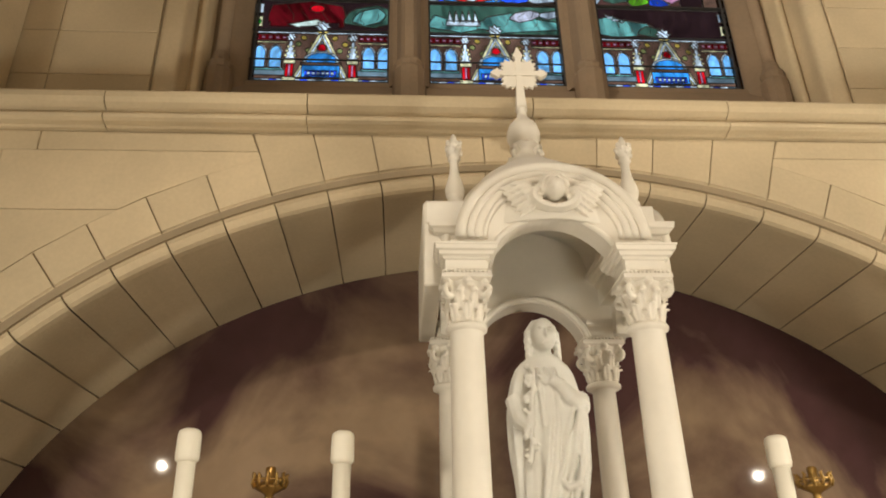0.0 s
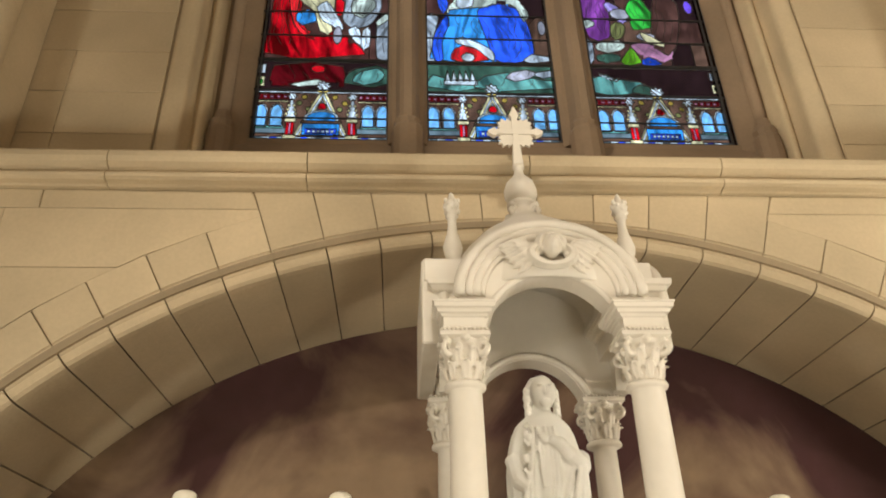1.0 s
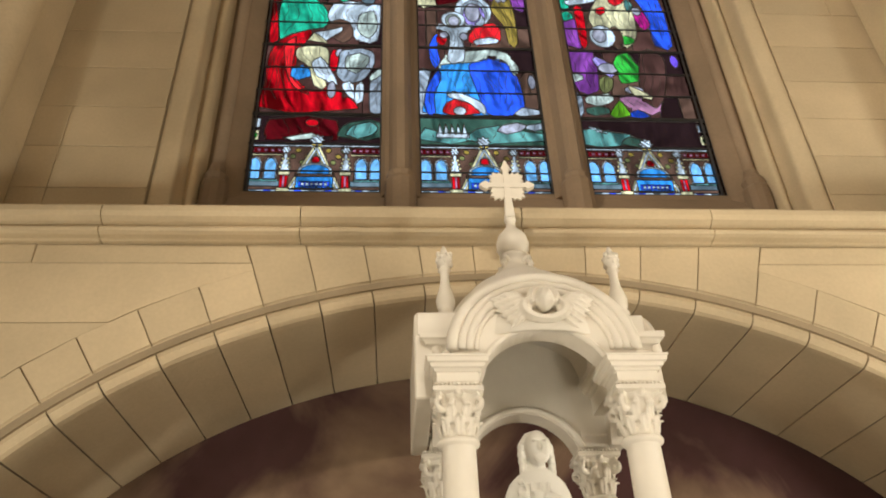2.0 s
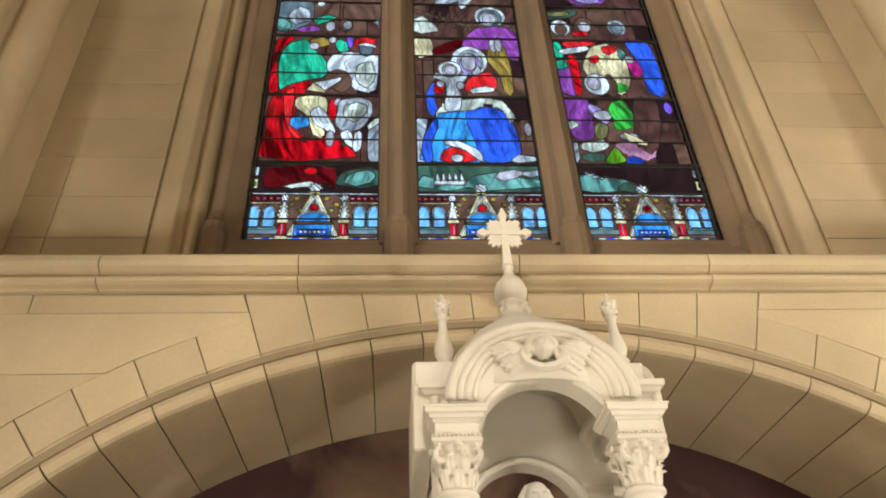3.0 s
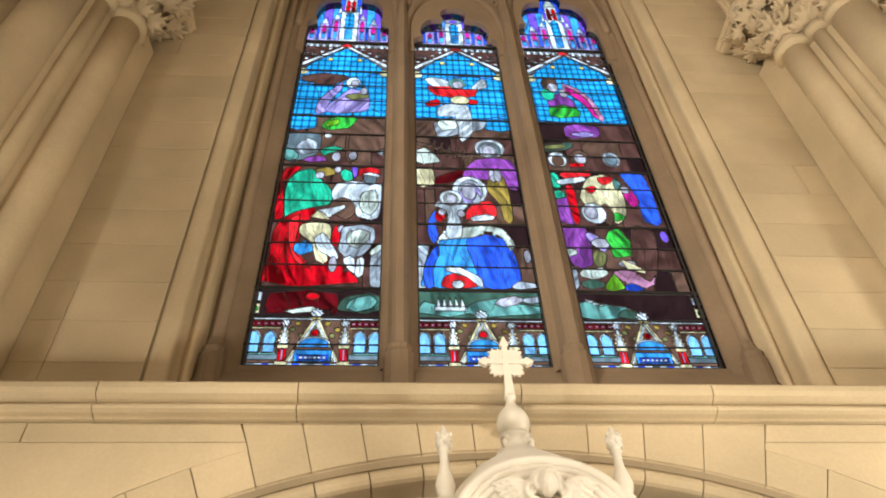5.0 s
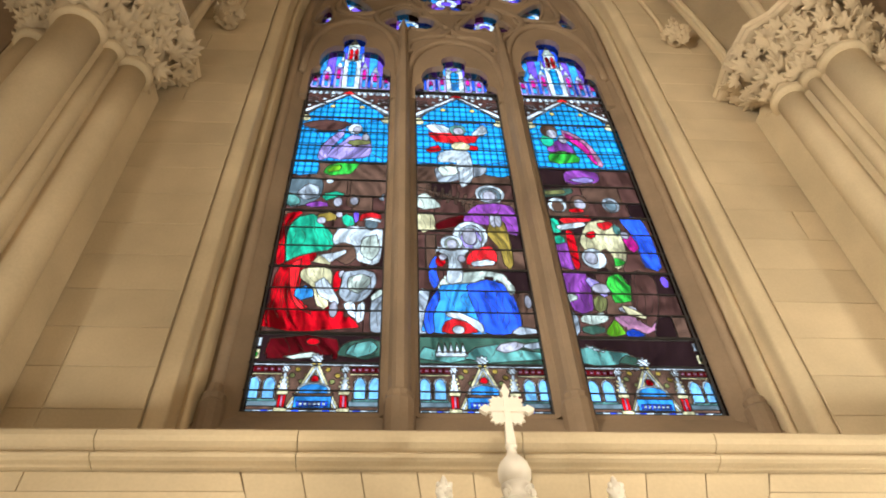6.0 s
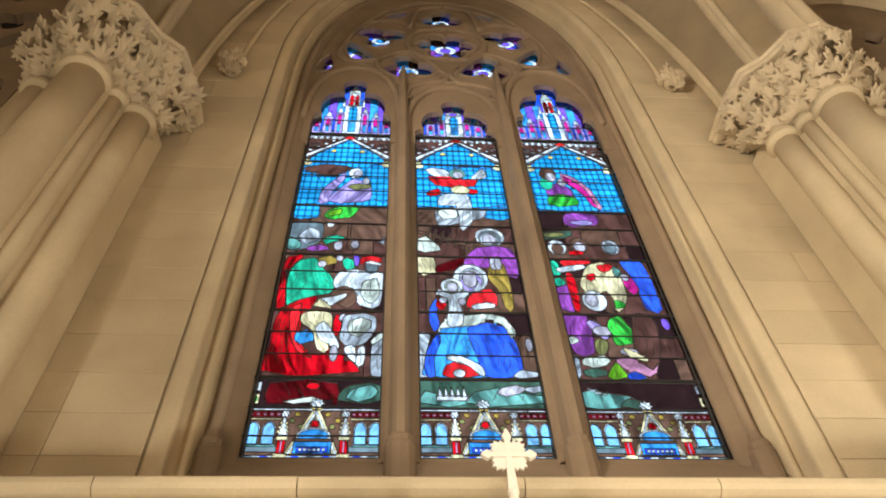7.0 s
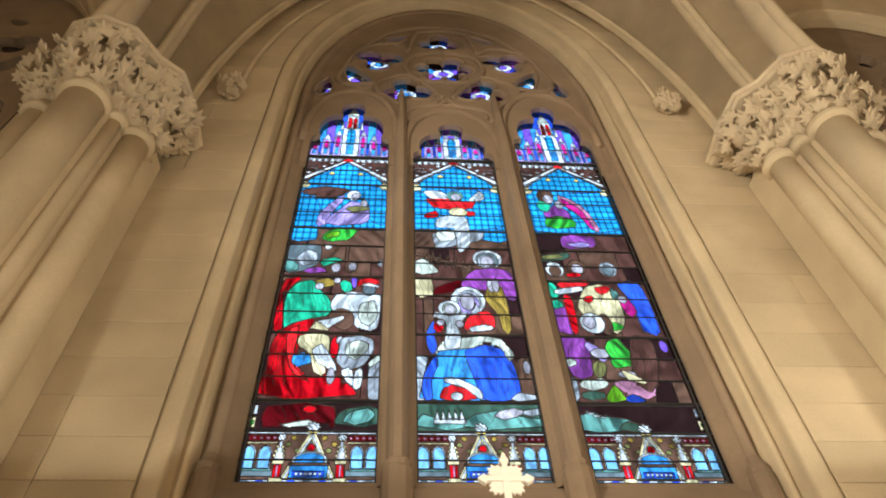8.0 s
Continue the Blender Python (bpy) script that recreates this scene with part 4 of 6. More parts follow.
blob(bm, (hx, SY - 0.038, hz - 0.004), 0.056, 0.80, 0.90, 1.15, 3)
blob(bm, (hx, SY - 0.089, hz - 0.008), 0.011, 0.7, 1.1, 1.7, 2)
blob(bm, (hx, SY - 0.072, hz - 0.050), 0.022, 0.9, 0.7, 0.9, 2, 0.2)
blob(bm, (hx, SY + 0.012, hz + 0.012), 0.062, 0.92, 0.9, 1.0, 3)
for sg in (-1, 1):
    blob(bm, (hx + sg * 0.018, SY - 0.087, hz + 0.012), 0.013, 1.0, 0.5, 0.3, 2)
    for k in range(2, 18):
        t = k / 17
        blob(bm, (hx + sg * (0.010 + 0.042 * math.sin(min(1.0, t * 2.2) * 1.57)) + 0.003 * math.sin(k * 1.9), SY + 0.004 - 0.012 * t + 0.004 * math.cos(k * 2.1), hz + 0.064 - 0.145 * t), 0.0145, 0.8, 1.7, 1.2, 2, 0.25)
# raised forearm, hand and hanging sleeve
tube(bm, [(SX + 0.118, SY - 0.01, 2.37), (SX + 0.108, SY - 0.060, 2.335), (SX + 0.065, SY - 0.092, 2.365), (SX + 0.03, SY - 0.10, 2.405), (SX + 0.0, SY - 0.098, 2.42)], [0.036, 0.036, 0.030, 0.024, 0.018], 12)
for k in range(4):
    blob(bm, (SX - 0.004 - 0.006 * k, SY - 0.098, 2.408 + 0.009 * k), 0.016, 1.5, 0.6, 0.36, 2)
blob(bm, (SX + 0.100, SY - 0.040, 2.315), 0.048, 0.62, 0.85, 1.5, 2, 0.25)
for x0, x1, x2 in ((0.10, 0.055, 0.01), (0.112, 0.085, 0.045), (0.075, 0.02, -0.03), (0.03, -0.005, -0.035), (0.0, -0.03, -0.05), (0.115, 0.105, 0.08)):
    tube(bm, [(SX + x0, SY - 0.085, 2.33), (SX + (x0 + x1) / 2, SY - 0.096, 2.24), (SX + x1, SY - 0.098, 2.13), (SX + x2, SY - 0.100, 2.0), (SX + x2 + 0.005, SY - 0.104, 1.85)], [0.009, 0.012, 0.011, 0.011, 0.008], 7)
for k in range(3):
    tube(bm, [(SX - 0.04 + 0.03 * k, SY - 0.078, 2.47), (SX - 0.035 + 0.028 * k, SY - 0.092, 2.38), (SX - 0.03 + 0.024 * k, SY - 0.096, 2.26)], [0.006, 0.009, 0.009], 6)
tube(bm, [(SX + 0.0, SY - 0.095, 2.10), (SX + 0.03, SY - 0.112, 2.06), (SX + 0.065, SY - 0.105, 2.075), (SX + 0.085, SY - 0.09, 2.06)], 0.011, 7)
# flowers held along the other arm
tube(bm, [(SX - 0.118, SY - 0.02, 2.37), (SX - 0.105, SY - 0.07, 2.28), (SX - 0.075, SY - 0.095, 2.26)], [0.032, 0.030, 0.024], 10)
rng = random.Random(8)
for k in range(34):
    t = k / 33
    blob(bm, (SX - 0.062 + rng.uniform(-0.022, 0.016) - 0.02 * t, SY - 0.098 + rng.uniform(-0.008, 0.008), 2.475 - 0.33 * t), rng.uniform(0.007, 0.012), 1.2, 0.8, rng.uniform(0.8, 1.8), 1, 0.4)
tube(bm, [(SX - 0.055, SY - 0.095, 2.46), (SX - 0.07, SY - 0.102, 2.3), (SX - 0.085, SY - 0.098, 2.14)], 0.008, 6)
statue = carve(part("statue", bm, STATUE, smooth=True), 0.0038, 1)
tagged(statue, "white marble robed statue standing under the canopy", "statue")
bm = bmesh.new()
lathe(bm, [(0.19, 1.62), (0.19, 1.645), (0.175, 1.655), (0.175, 1.662)], SX, SY, 28)
tagged(part("statue_plinth", bm, WHITE), "round white marble plinth under the statue", "plinth")

# ---- altar shelf, out of sight below ----
bm = bmesh.new()
box(bm, -2.2, 2.2, 2.2, 3.2, 0.0, 1.56)
finish(bm, 0.01)
altar = part("altar", bm, WHITE)
tagged(altar, "white marble altar with a shelf for candles", "altar")
bm = bmesh.new()
box(bm, -2.25, 2.25, 2.15, 3.22, 1.56, 1.62)
finish(bm, 0.012, 2)
part("altar_shelf", bm, WHITE, altar)

# ---- candles ----


def candle(x, y, top):
    ob = thing("candle", "tall white altar candle with a wider wax cap", "candle", "altar candles", at=(x, y, 1.62))
    h = top - 1.62
    bm = bmesh.new()
    lathe(bm, [(0.07, 0.0), (0.07, 0.02), (0.03, 0.05), (0.022, 0.12), (0.04, 0.15), (0.036, 0.17)], 0, 0, 18)
    part("candlestick", bm, BRASS, ob, "turned brass foot", smooth=True)
    bm = bmesh.new()
    lathe(bm, [(0.029, 0.17), (0.0285, h * 0.6), (0.029, h - 0.08)], 0, 0, 20)
    part("wax", bm, WAX, ob, smooth=True)
    bm = bmesh.new()
    lathe(bm, [(0.030, h - 0.105), (0.036, h - 0.10), (0.0385, h - 0.09), (0.0375, h - 0.02), (0.034, h - 0.008), (0.026, h - 0.002), (0.022, h), (0.008, h - 0.01)], 0, 0, 20)
    part("cap", bm, WAX, ob, smooth=True)
    return ob


for cx, top in ((-1.298, 2.262), (-0.805, 2.250), (0.645, 2.222)):
    candle(cx, 2.5, top)


def brass_stand(x, top):
    ob = thing("candelabrum", "small brass candle holder with an openwork crown", "candle holder", "brass candle holders", at=(x, 2.5, 1.62))
    h = top - 1.62
    bm = bmesh.new()
    lathe(bm, [(0.06, 0), (0.06, 0.015), (0.015, 0.05), (0.012, h - 0.12), (0.02, h - 0.10), (0.012, h - 0.08), (0.014, h - 0.06), (0.045, h - 0.045), (0.050, h - 0.035), (0.03, h - 0.03)], 0, 0, 18)
    part("stem", bm, BRASS, ob, smooth=True)
    bm = bmesh.new()
    for k in range(12):
        a = 2 * math.pi * k / 12
        c, s = math.cos(a), math.sin(a)
        tube(bm, [(0.048 * c, 0.048 * s, h - 0.04), (0.056 * c, 0.056 * s, h - 0.025), (0.050 * c, 0.050 * s, h - 0.008 + 0.006 * (k % 2)), (0.058 * c, 0.058 * s, h + 0.004 * (k % 2))], [0.006, 0.005, 0.006, 0.003], 5)
    tube(bm, [(0.052 * math.cos(2 * math.pi * k / 24), 0.052 * math.sin(2 * math.pi * k / 24), h - 0.018) for k in range(24)], 0.004, 5, True)
    part("crown", bm, BRASS, ob, smooth=True)
    bm = bmesh.new()
    lathe(bm, [(0.016, h - 0.06), (0.016, h + 0.02), (0.012, h + 0.024)], 0, 0, 12)
    part("socket", bm, BRASS, ob, smooth=True)


brass_stand(-1.03, 2.115)
brass_stand(0.748, 2.095)

# ---- stained glass: every piece of coloured glass is a mesh, with lead between ----


def glass(name, colour, fold=0.0, grid=0.0):
    """Coloured see-through glass with brush-painted tone; light passes two faces, so each takes the root; grid: a painted lattice of that pitch."""
    m = bpy.data.materials.new(name)
    m.use_nodes = True
    t = m.node_tree
    t.nodes.clear()
    out = t.nodes.new("ShaderNodeOutputMaterial")
    co = t.nodes.new("ShaderNodeTexCoord")
    n1 = t.nodes.new("ShaderNodeTexNoise")
    n1.inputs["Scale"].default_value, n1.inputs["Detail"].default_value, n1.inputs["Distortion"].default_value = 5.0, 7.0, 1.2
    t.links.new(co.outputs["Object"], n1.inputs["Vector"])
    tone = t.nodes.new("ShaderNodeMapRange")
    tone.inputs["From Min"].default_value, tone.inputs["From Max"].default_value = 0.3, 0.7
    tone.inputs["To Min"].default_value, tone.inputs["To Max"].default_value = 0.5, 1.15
    t.links.new(n1.outputs["Fac"], tone.inputs["Value"])
    value = tone.outputs["Result"]
    info = t.nodes.new("ShaderNodeObjectInfo")
    own = t.nodes.new("ShaderNodeMapRange")
    own.inputs["To Min"].default_value, own.inputs["To Max"].default_value = 0.88, 1.1
    t.links.new(info.outputs["Random"], own.inputs["Value"])

    def times(a, b):
        k = t.nodes.new("ShaderNodeMath")
        k.operation = 'MULTIPLY'
        t.links.new(a, k.inputs[0])
        t.links.new(b, k.inputs[1])
        return k.outputs[0]
    value = times(value, own.outputs["Result"])
    if fold:
        # brushed folds: long streaks, shifted and tilted from piece to piece
        shift = t.nodes.new("ShaderNodeVectorMath")
        shift.operation = 'ADD'
        rand = t.nodes.new("ShaderNodeCombineXYZ")
        far = t.nodes.new("ShaderNodeMath")
        far.operation = 'MULTIPLY'
        far.inputs[1].default_value = 13.0
        t.links.new(info.outputs["Random"], far.inputs[0])
        t.links.new(far.outputs[0], rand.inputs[0])
        t.links.new(co.outputs["Object"], shift.inputs[0])
        t.links.new(rand.outputs[0], shift.inputs[1])
        tilt = t.nodes.new("ShaderNodeVectorRotate")
        tilt.rotation_type = 'Y_AXIS'
        lean = t.nodes.new("ShaderNodeMapRange")
        lean.inputs["To Min"].default_value, lean.inputs["To Max"].default_value = -0.7, 0.7
        t.links.new(info.outputs["Random"], lean.inputs["Value"])
        t.links.new(shift.outputs[0], tilt.inputs["Vector"])
        t.links.new(lean.outputs["Result"], tilt.inputs["Angle"])
        squeeze = t.nodes.new("ShaderNodeMapping")
        squeeze.inputs["Scale"].default_value = (13.0, 1.0, 2.6)
        t.links.new(tilt.outputs[0], squeeze.inputs["Vector"])
        wave = t.nodes.new("ShaderNodeTexNoise")
        wave.inputs["Scale"].default_value, wave.inputs["Detail"].default_value, wave.inputs["Distortion"].default_value = 1.0, 3.0, 0.8
        t.links.new(squeeze.outputs[0], wave.inputs["Vector"])
        wr = t.nodes.new("ShaderNodeMapRange")
        wr.inputs["From Min"].default_value, wr.inputs["From Max"].default_value = 0.36, 0.60
        wr.inputs["To Min"].default_value, wr.inputs["To Max"].default_value = 1 - fold, 1.2
        t.links.new(wave.outputs["Fac"], wr.inputs["Value"])
        value = times(value, wr.outputs["Result"])
    if grid:
        sep = t.nodes.new("ShaderNodeSeparateXYZ")
        t.links.new(co.outputs["Object"], sep.inputs[0])
        for axis, pitch in (("X", grid), ("Z", grid * 1.5)):
            f = t.nodes.new("ShaderNodeMath")
            f.operation = 'PINGPONG'
            f.inputs[1].default_value = pitch / 2
            t.links.new(sep.outputs[axis], f.inputs[0])
            g = t.nodes.new("ShaderNodeMapRange")
            g.inputs["From Min"].default_value, g.inputs["From Max"].default_value = 0.0, pitch * 0.22
            g.inputs["To Min"].default_value, g.inputs["To Max"].default_value = 0.22, 1.0
            t.links.new(f.outputs[0], g.inputs["Value"])
            value = times(value, g.outputs["Result"])
    sc = t.nodes.new("ShaderNodeVectorMath")
    sc.operation = 'SCALE'
    sc.inputs[0].default_value = tuple(math.sqrt(c) for c in colour)
    root = t.nodes.new("ShaderNodeMath")
    root.operation = 'POWER'
    root.inputs[1].default_value = 0.5
    t.links.new(value, root.inputs[0])
    t.links.new(root.outputs[0], sc.inputs["Scale"])
    tr = t.nodes.new("ShaderNodeBsdfTransparent")
    t.links.new(sc.outputs[0], tr.inputs[0])
    gl = t.nodes.new("ShaderNodeBsdfGlossy")
    gl.inputs["Roughness"].default_value = 0.25
    mx = t.nodes.new("ShaderNodeMixShader")
    mx.inputs[0].default_value = 0.025
    t.links.new(tr.outputs[0], mx.inputs[1])
    t.links.new(gl.outputs[0], mx.inputs[2])
    t.links.new(mx.outputs[0], out.inputs[0])
    return m


TINTS = dict(
    ice=((0.22, 0.56, 1.0), 0.3),
    ruby=((0.66, 0.004, 0.014), 0.88), deepred=((0.11, 0.003, 0.007), 0.7), red=((0.85, 0.02, 0.03), 0.7), blue=((0.03, 0.13, 1.0), 0.7), sky=((0.05, 0.38, 1.0), 0.62),
    azure=((0.02, 0.42, 1.0), 0.0), teal=((0.02, 0.56, 0.34), 0.65), green=((0.04, 0.50, 0.06), 0.8), lime=((0.20, 0.62, 0.03), 0.6), purple=((0.30, 0.07, 0.42), 0.65),
    lilac=((0.42, 0.34, 0.80), 0.6), white=((0.70, 0.80, 0.90), 0.5), pale=((0.62, 0.72, 0.66), 0.55), cream=((0.78, 0.72, 0.44), 0.5), brown=((0.095, 0.042, 0.036), 0.5),
    dark=((0.022, 0.010, 0.012), 0.2), umber=((0.13, 0.07, 0.05), 0.5), gold=((0.34, 0.24, 0.05), 0.6), yellow=((0.90, 0.70, 0.22), 0.2), aqua=((0.13, 0.36, 0.34), 0.75),
    moss=((0.05, 0.12, 0.09), 0.6), grey=((0.38, 0.44, 0.52), 0.75), slate=((0.14, 0.20, 0.24), 0.4), flesh=((0.48, 0.48, 0.58), 0.45), magenta=((0.70, 0.02, 0.34), 0.6),
    pink=((0.55, 0.25, 0.42), 0.3), violet=((0.20, 0.10, 0.85), 0.3), olive=((0.20, 0.21, 0.08), 0.5))
GLASS = {k: glass("glass_" + k, c, f, 0.062 if k == "azure" else 0.0) for k, (c, f) in TINTS.items()}


def cut(poly, p, q):
    """Splits a convex outline by the line p to q: the part to its left, the part to its right."""
    left, right = [], []
    n = len(poly)
    side = [(q[0] - p[0]) * (b[1] - p[1]) - (q[1] - p[1]) * (b[0] - p[0]) for b in poly]
    side = [0.0 if abs(v) < 1e-9 else v for v in side]
    for i in range(n):
        a, b, s, r = poly[i], poly[(i + 1) % n], side[i], side[(i + 1) % n]
        if s >= 0:
            left.append(a)
        if s <= 0:
            right.append(a)
        if (s > 1e-9 and r < -1e-9) or (s < -1e-9 and r > 1e-9):
            k = s / (s - r)
            c = (a[0] + (b[0] - a[0]) * k, a[1] + (b[1] - a[1]) * k)
            left.append(c)
            right.append(c)
    return left, right


def area(poly):
    return 0.5 * sum(a[0] * b[1] - b[0] * a[1] for a, b in zip(poly, poly[1:] + poly[:1]))


def islands(bits):
    """Groups touching outlines, with a corner put in wherever another outline's corner lies on an edge."""
    corners = [c for b in bits for c in b]
    full = []
    for b in bits:
        out = []
        for p, q in zip(b, b[1:] + b[:1]):
            out.append(p)
            ln = math.hypot(q[0] - p[0], q[1] - p[1])
            if ln < 1e-6:
                continue
            mid = []
            for c in corners:
                t = ((c[0] - p[0]) * (q[0] - p[0]) + (c[1] - p[1]) * (q[1] - p[1])) / (ln * ln)
                if 1e-4 < t < 1 - 1e-4 and abs((c[0] - p[0]) * (q[1] - p[1]) - (c[1] - p[1]) * (q[0] - p[0])) / ln < 1e-6:
                    mid.append((t, c))
            last = p
            for t, c in sorted(mid):
                if math.hypot(c[0] - last[0], c[1] - last[1]) > 1e-5:
                    out.append(c)
                    last = c
        clean = [c for i, c in enumerate(out) if math.hypot(c[0] - out[i - 1][0], c[1] - out[i - 1][1]) > 1e-5]
        if len(clean) > 2:
            full.append(clean)
    edges, group = {}, list(range(len(full)))

    def root(i):
        while group[i] != i:
            i = group[i]
        return i
    for i, b in enumerate(full):
        for p, q in zip(b, b[1:] + b[:1]):
            key = frozenset(((round(p[0], 4), round(p[1], 4)), (round(q[0], 4), round(q[1], 4))))
            if key in edges:
                group[root(i)] = root(edges[key])
            else:
                edges[key] = i
    found = {}
    for i, b in enumerate(full):
        found.setdefault(root(i), []).append(b)
    return list(found.values())


def sheet(bm, isle, slot=0):
    """A pane 6 mm thick of touching outlines, with side walls along its rim alone."""
    front, back, rims = {}, {}, {}

    def vert(store, c, y):
        key = (round(c[0], 4), round(c[1], 4))
        if key not in store:
            store[key] = bm.verts.new((c[0], y, c[1]))
        return store[key]
    for b in isle:
        b = b if area(b) > 0 else b[::-1]
        f, k = [], []
        for c in b:
            v = vert(front, c, GLASS_Y - 0.003)
            if v not in f:
                f.append(v)
                k.append(vert(back, c, GLASS_Y + 0.003))
        if len(f) < 3:
            continue
        try:
            bm.faces.new(f).material_index = slot
            bm.faces.new(k[::-1]).material_index = slot
        except ValueError:
            continue
        for i in range(len(f)):
            key = frozenset((f[i], f[(i + 1) % len(f)]))
            rims[key] = None if key in rims else (f[i], f[(i + 1) % len(f)], k[(i + 1) % len(f)], k[i])
    for quad in rims.values():
        if quad:
            try:
                bm.faces.new(quad[::-1]).material_index = slot
            except ValueError:
                pass


class Light:
    """One light of the window: convex shapes laid down in turn, each cutting its place out of the earlier ones."""

    def __init__(self, x0, x1):
        self.x0, self.x1 = x0, x1
        self.shapes, self.lines, self.key = [], [], 0

    def poly(self, tint, *uz, slim=False, bare=False, key=None):
        if key is None:
            self.key += 1
            key = self.key
        pts = [(self.x0 + (self.x1 - self.x0) * u, z) for u, z in zip(uz[::2], uz[1::2])]
        pts = [p for i, p in enumerate(pts) if math.hypot(p[0] - pts[i - 1][0], p[1] - pts[i - 1][1]) > 6e-4]
        if len(pts) < 3 or abs(area(pts)) < 4e-6:
            return
        if area(pts) < 0:
            pts.reverse()
        xs, zs = [p[0] for p in pts], [p[1] for p in pts]
        self.shapes.append(dict(tint=tint, out=pts, box=(min(xs), max(xs), min(zs), max(zs)), bits=[pts], slim=slim, bare=bare, key=key))
        new_box = self.shapes[-1]["box"]
        for old in self.shapes[:-1]:
            ob = old["box"]
            if ob[0] >= new_box[1] or ob[1] <= new_box[0] or ob[2] >= new_box[3] or ob[3] <= new_box[2]:
                continue
            keep = []
            for bit in old["bits"]:
                rest, outside = bit, []
                for p, q in zip(pts, pts[1:] + pts[:1]):
                    rest, off = cut(rest, p, q)
                    if len(off) > 2 and abs(area(off)) > 1e-7:
                        outside.append(off)
                    if len(rest) < 3 or abs(area(rest)) < 1e-7:
                        rest = []
                        break
                keep += outside if rest else [bit]
            old["bits"] = keep

    def form(self, tint, folds, *uz):
        """A rounded outline of any shape, cut into level strips of one piece, with painted fold lines inside it."""
        w = self.x1 - self.x0
        raw = [(self.x0 + w * u, z) for u, z in zip(uz[::2], uz[1::2])]
        n = len(raw)
        pts = []
        for i in range(n):
            p0, p1, p2, p3 = raw[i - 1], raw[i], raw[(i + 1) % n], raw[(i + 2) % n]
            for k in range(3):
                t = k / 3
                pts.append(tuple(p1[c] + 0.5 * t * (p2[c] - p0[c]) * (1 - t) ** 2 * 0.8 + (p2[c] - p1[c]) * t * t * (3 - 2 * t) * 0.35 + (p2[c] - p1[c]) * t * 0.65 - 0.5 * (p3[c] - p1[c]) * t * t * (1 - t) * 0.8 for c in (0, 1)))
        low, high = min(p[1] for p in pts), max(p[1] for p in pts)
        steps = max(4, min(16, int((high - low) / 0.03)))
        levels = [low + (high - low) * i / steps for i in range(steps + 1)]

        def spans(z):
            hits = sorted(a[0] + (b[0] - a[0]) * (z - a[1]) / (b[1] - a[1]) for a, b in zip(pts, pts[1:] + pts[:1]) if (a[1] <= z) != (b[1] <= z))
            return list(zip(hits[::2], hits[1::2]))
        eps = (high - low) * 1e-3
        self.key += 1
        rows = []
        for z0, z1 in zip(levels, levels[1:]):
            lower, upper = spans(max(z0, low + eps)), spans(min(z1, high - eps))
            if len(lower) != len(upper):
                lower = upper = spans((z0 + z1) / 2)
            for (a0, b0), (a1, b1) in zip(lower, upper):
                self.poly(tint, *[c for x, z in ((a0, z0), (b0, z0), (b1, z1), (a1, z1)) for c in ((x - self.x0) / w, z)], bare=True, key=self.key)
            if lower:
                a, b = max(lower, key=lambda s: s[1] - s[0])
                rows.append(((z0 + z1) / 2, a, b))
        rng = random.Random(int(raw[0][0] * 1000) + int(raw[0][1] * 1000))
        for k in range(folds):
            f = (k + 0.7 + rng.uniform(-0.25, 0.25)) / (folds + 0.4)
            lean = rng.uniform(-0.25, 0.25)
            start = rng.randint(0, max(0, len(rows) // 3))
            stop = rng.randint(len(rows) - len(rows) // 3, len(rows))
            line = [(a + (b - a) * min(0.95, max(0.05, f + lean * (i / len(rows) - 0.5) + 0.05 * math.sin(i * 0.9 + k))), z) for i, (z, a, b) in enumerate(rows)][start:stop]
            self.lines.append((len(self.shapes), line))

    def rect(self, tint, u0, z0, u1, z1, slim=False):
        self.poly(tint, u0, z0, u1, z0, u1, z1, u0, z1, slim=slim)

    def oval(self, tint, u, z, ru, rz, turn=0.0, n=14):
        """ru in shares of the width, rz in metres; turn in degrees."""
        w = self.x1 - self.x0
        a = radians(turn)
        pts = []
        for i in range(n):
            s = 2 * math.pi * i / n
            dx, dz = ru * w * math.cos(s), rz * math.sin(s)
            pts += [u + (dx * math.cos(a) - dz * math.sin(a)) / w, z + dx * math.sin(a) + dz * math.cos(a)]
        self.poly(tint, *pts)

    def lancet(self, tint, u, z0, z1, w):
        self.poly(tint, u - w, z0, u + w, z0, u + w, z1 - 0.05, u + w * 0.6, z1 - 0.015, u, z1, u - w * 0.6, z1 - 0.015, u - w, z1 - 0.05)

